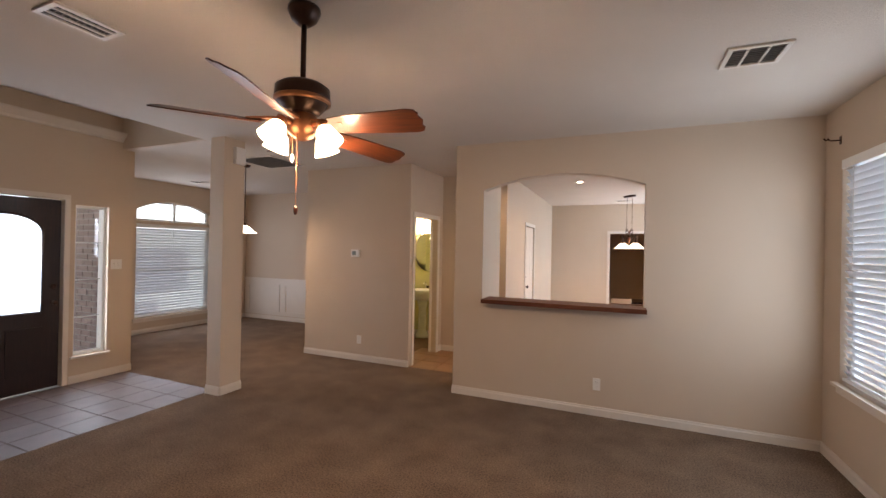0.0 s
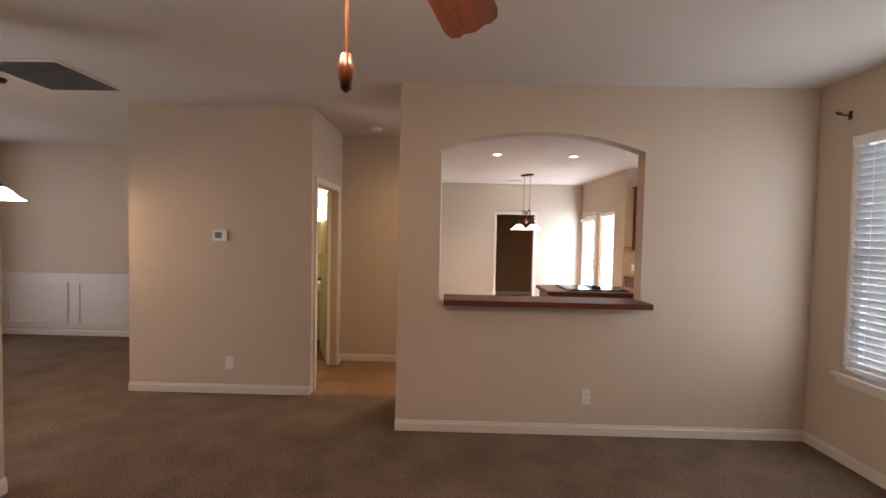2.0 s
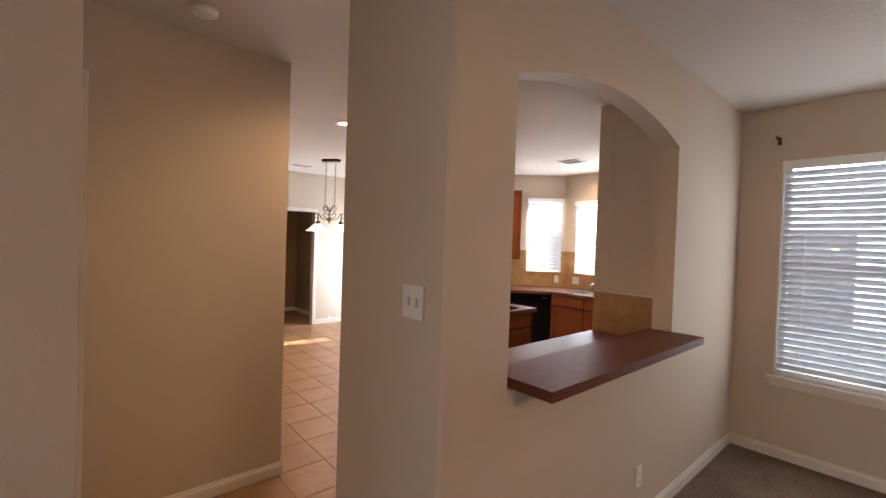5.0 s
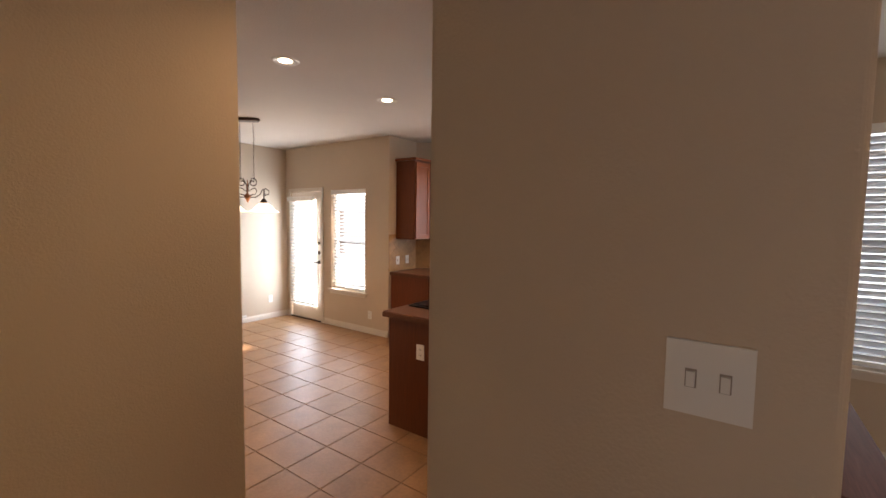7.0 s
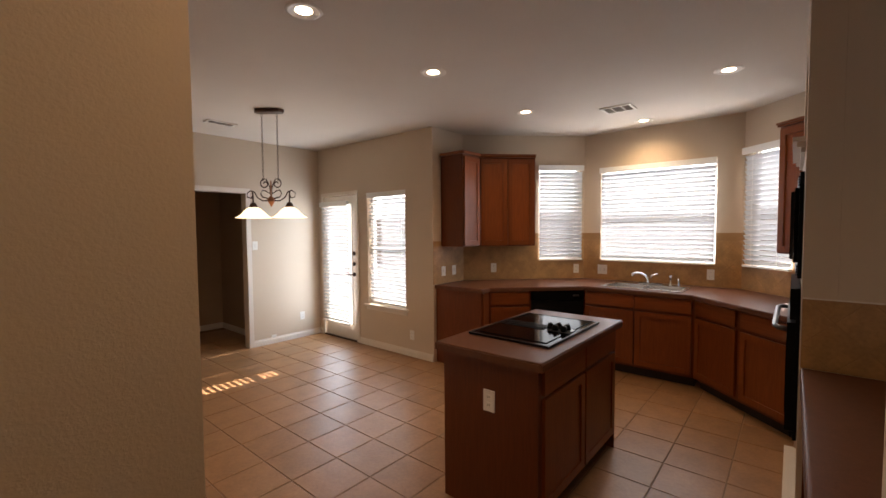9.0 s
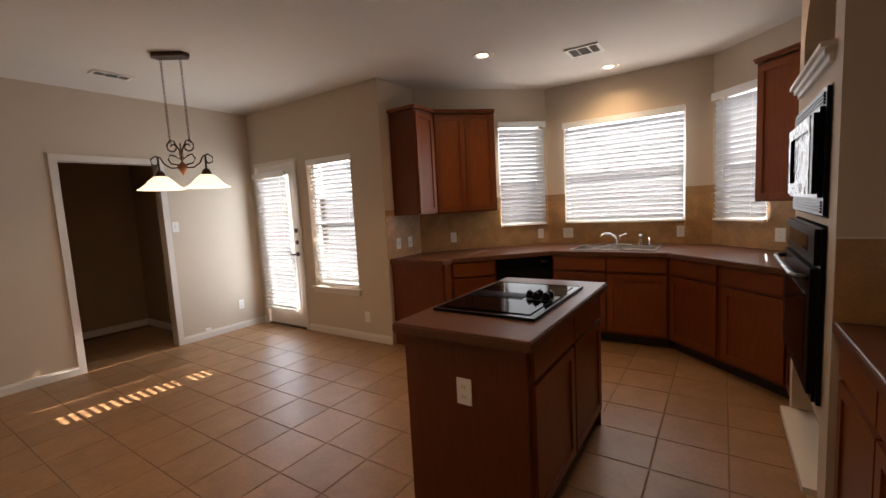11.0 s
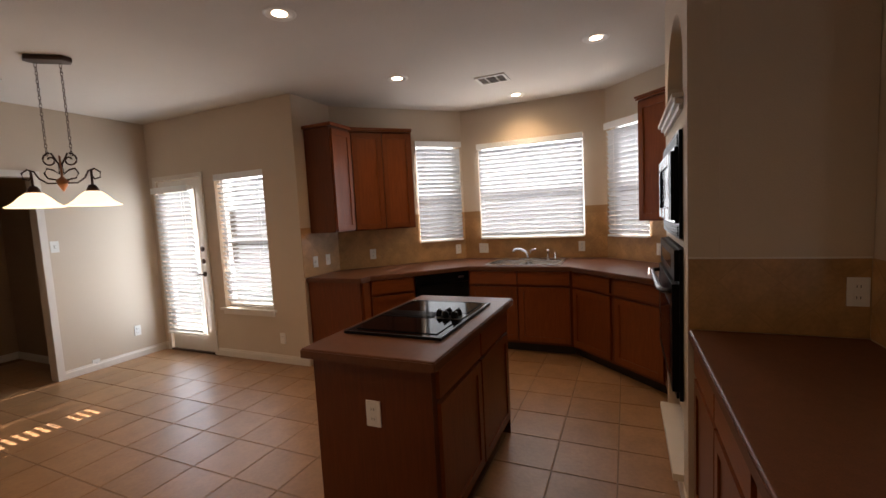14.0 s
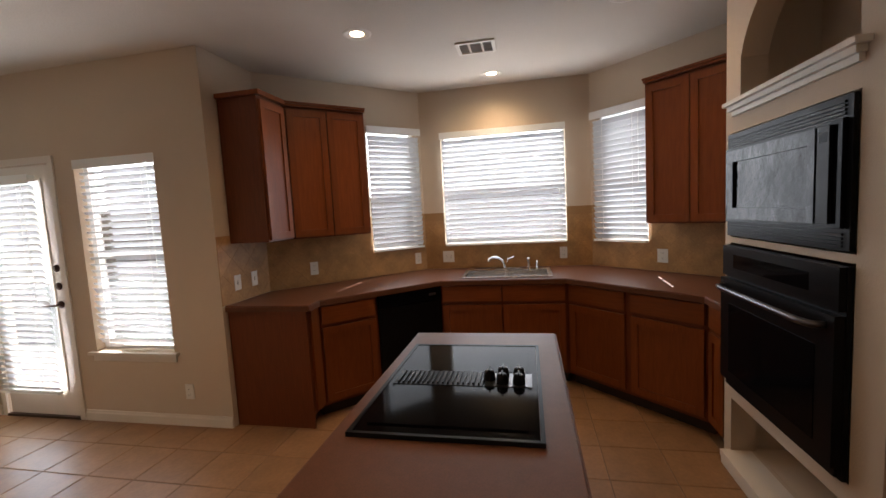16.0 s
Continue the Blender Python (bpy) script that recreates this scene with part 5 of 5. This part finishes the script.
porch = thing("porch_wall", "pinkish brick cladding on the porch wall", "brick wall", pose(-7.5, 3.236, 0), kind="structure")
part("mortar", bbox(0.0, 1.9, -0.03, 0.0, 0, 2.9, 0), MORTAR, porch)
bm_ = bmesh.new()
box(bm_, 0.003, 0.203, -0.038, -0.03, 0.003, 0.067)
brick_me = mesh("brick", bm_, BRICK)
for k in range(36):
    for i in range(8):
        o_ = new("brick", brick_me)
        o_.parent = porch
        o_.location = (i * 0.212 + (0.106 if k % 2 else 0), random.uniform(-0.002, 0.002), 0.02 + k * 0.075)
# Unseen slab, added to keep sky light off the porch brick.
struct("porch_shade_slab", bbox(-9, -5.54, -4, 3.236, 3.17, 3.25, 0), TRIM, "added white slab, out of view, that shades the porch", "porch")
# Overhang added out of view to dim the dining blinds.
struct("dining_shade_slab", bbox(-9, -7.64, 3.236, 8.0, 2.95, 3.05, 0), TRIM, "added white slab, out of view, that shades the dining window", "eave")
struct("porch_floor", bbox(-9, -5.54, -4, 3.2, -0.15, -0.04, 0), MORTAR, "pale concrete porch slab", "porch")

# ---- tiles, last ----
gx, gy, pit_x, pit_y = 1.698, 5.78, 0.3345, 0.348
struct("floor_tile_bed", plan([(-2.33, 5.05), (-1.43, 5.05), (-1.43, 4.45), (2.63, 4.45), (3.72, 5.5), (3.72, 7.3), (2.58, 8.4), (2.12, 8.4), (2.12, 10.77), (1.3, 10.77), (1.3, 12.3), (-1.3, 12.3), (-1.3, 10.7), (-1.41, 10.65), (-1.41, 6.2), (-2.45, 6.2), (-2.45, 7.1), (-3.96, 7.1), (-3.96, 5.15), (-2.40, 5.15)], -0.04, -0.003), GROUT, "dark grouted floor bed under the tiles", "floor")
floor = bpy.data.objects["floor_tile_bed"]
bm = bmesh.new()
hx, hy = pit_x / 2 - 0.0028, pit_y / 2 - 0.0028
box(bm, -hx, hx, -hy, hy, -0.02, 0.0)
bmesh.ops.bevel(bm, geom=[e for e in bm.edges if all(v.co.z > -0.01 for v in e.verts)], offset=0.003, segments=1, affect="EDGES")
tile_me = mesh("tile", bm, TILE)
rest = bmesh.new()


def tiled(x, y):
    """Whether a tile centred there lies on the tiled floor."""
    if x > -1.43 and y < 4.32:
        return False
    if 4.35 < y < 5.2 and -1.43 < x < 2.6:
        return False
    if y < 5.05 or y > 12.2 or x < -2.5:
        return False
    if y < 6.25:
        return x < 3.3 and x - y < -1.7
    if x < -1.46:
        return False
    if x > 2.17:
        return y < 8.4 and x + y < 10.9
    return y < 10.8 or -0.6 < x < 1.25


count = 0
for i in range(-13, 8):
    for k in range(-4, 19):
        x, y = gx + (i + 0.5) * pit_x, gy + (k + 0.5) * pit_y
        if tiled(x, y):
            if count < 300 and y < 10.7:
                o_ = new("tile", tile_me)
                o_.parent = floor
                o_.location = (x, y, random.uniform(-0.0004, 0.0004))
                o_.rotation_euler = (0, 0, math.pi * random.randrange(2))
                count += 1
            else:
                box(rest, x - hx, x + hx, y - hy, y + hy, -0.02, 0.0)
part("tile_rest", rest, TILE, floor)["kind"] = "stuff"

# hall strip at the carpet's edge
bm = bmesh.new()
x = -2.325
while x < -1.44:
    x1 = min(x + 0.338, -1.435)
    box(bm, x, x1, 5.055, 5.082, -0.02, 0.0)
    x = x1 + 0.007
part("tile_strip", bm, TILE, floor)

# entry tiles
bed = struct("floor_entry_bed", plan([(-5.38, -2.6), (-3.81, -2.6), (-3.81, 3.3), (-5.38, 3.3)], -0.04, -0.003), mat("entry_grout", (0.138, 0.103, 0.097), 0.9), "pale grouted entry floor bed", "floor")
bm = bmesh.new()
box(bm, -0.1525, 0.1525, -0.1525, 0.1525, -0.02, 0.0)
bmesh.ops.bevel(bm, geom=[e for e in bm.edges if all(v.co.z > -0.01 for v in e.verts)], offset=0.003, segments=1, affect="EDGES")
entry_me = mesh("tile", bm, ENTRY_TILE)
for i in range(5):
    for k in range(18):
        o_ = new("tile", entry_me)
        o_.parent = bed
        o_.location = (-5.38 + 0.157 + 0.314 * i, 3.3 - 0.157 - 0.314 * k, 0)


# backsplash of tiles laid on the diagonal, cut to the band
def clipped_diamonds(u0, u1, z0, z1, size, base):
    """Diamond tiles over a rectangle, each clipped to it, on a lattice that starts at u = 0, z = base."""
    out = []
    d = size * math.sqrt(2) / 2
    for i in range(int(u0 / d) - 2, int(u1 / d) + 3):
        for k in range(-2, int((z1 - base) / d) + 3):
            if (i + k) % 2:
                continue
            c = (i * d, base + k * d)
            g = d - 0.0025
            poly = [(c[0] - g, c[1]), (c[0], c[1] - g), (c[0] + g, c[1]), (c[0], c[1] + g)]
            for axis, lim, keep in ((0, u0 + 0.002, 1), (0, u1 - 0.002, -1), (1, z0 + 0.001, 1), (1, z1 - 0.001, -1)):
                res = []
                for a, b in zip(poly, poly[1:] + poly[:1]):
                    ia, ib = keep * (a[axis] - lim) >= 0, keep * (b[axis] - lim) >= 0
                    if ia:
                        res.append(a)
                    if ia != ib:
                        s = (lim - a[axis]) / (b[axis] - a[axis])
                        res.append((a[0] + s * (b[0] - a[0]), a[1] + s * (b[1] - a[1])))
                poly = res
                if len(poly) < 3:
                    break
            if len(poly) >= 3:
                out.append(poly)
    return out


def backsplash(m, u1, z1, hole=None, z0=0.9145, size=0.155):
    t = thing("backsplash", "tan stone backsplash tiles laid on the diagonal", "backsplash", m, kind="structure")
    part("grout", wall_mesh(u1, 0.003, z0, z1, [hole] if hole else []), SPLASH_GROUT, t, m=pose(0, 0.0035, 0))
    areas = [(0.001, u1, z0, z1)]
    if hole:
        areas = [(0.001, u1, z0, hole[2]), (0.001, hole[0], hole[2], z1), (hole[1], u1, hole[2], z1)]
    for a, b, c, d in areas:
        if b - a > 0.01:
            for poly in clipped_diamonds(a, b, c, d, size, z0):
                part("tile", outline(poly, 0.0036, 0.0048), SPLASH, t)
    return t


backsplash(m_bm, 1.68, 1.42, (0.235, 1.467, 1.155, 1.5))
backsplash(m_bl, 1.584, 1.42, (0.055, 0.60, 1.155, 1.5))
backsplash(m_kn, 0.58, 1.42)
backsplash(m_br, 1.535, 1.42, (0.955, 1.475, 1.155, 1.5))
nook = backsplash(m_nook, 0.617, 1.232)
part("top_trim", bbox(0.0, 0.617, 0.001, 0.008, 1.2325, 1.239, 0.002), TRIM, nook, "pale caulked top edge")
backsplash(Matrix(((-1, 0, 0, 0.869), (0, 1, 0, 4.494), (0, 0, 1, 0), (0, 0, 0, 1))), 0.385, 1.232)
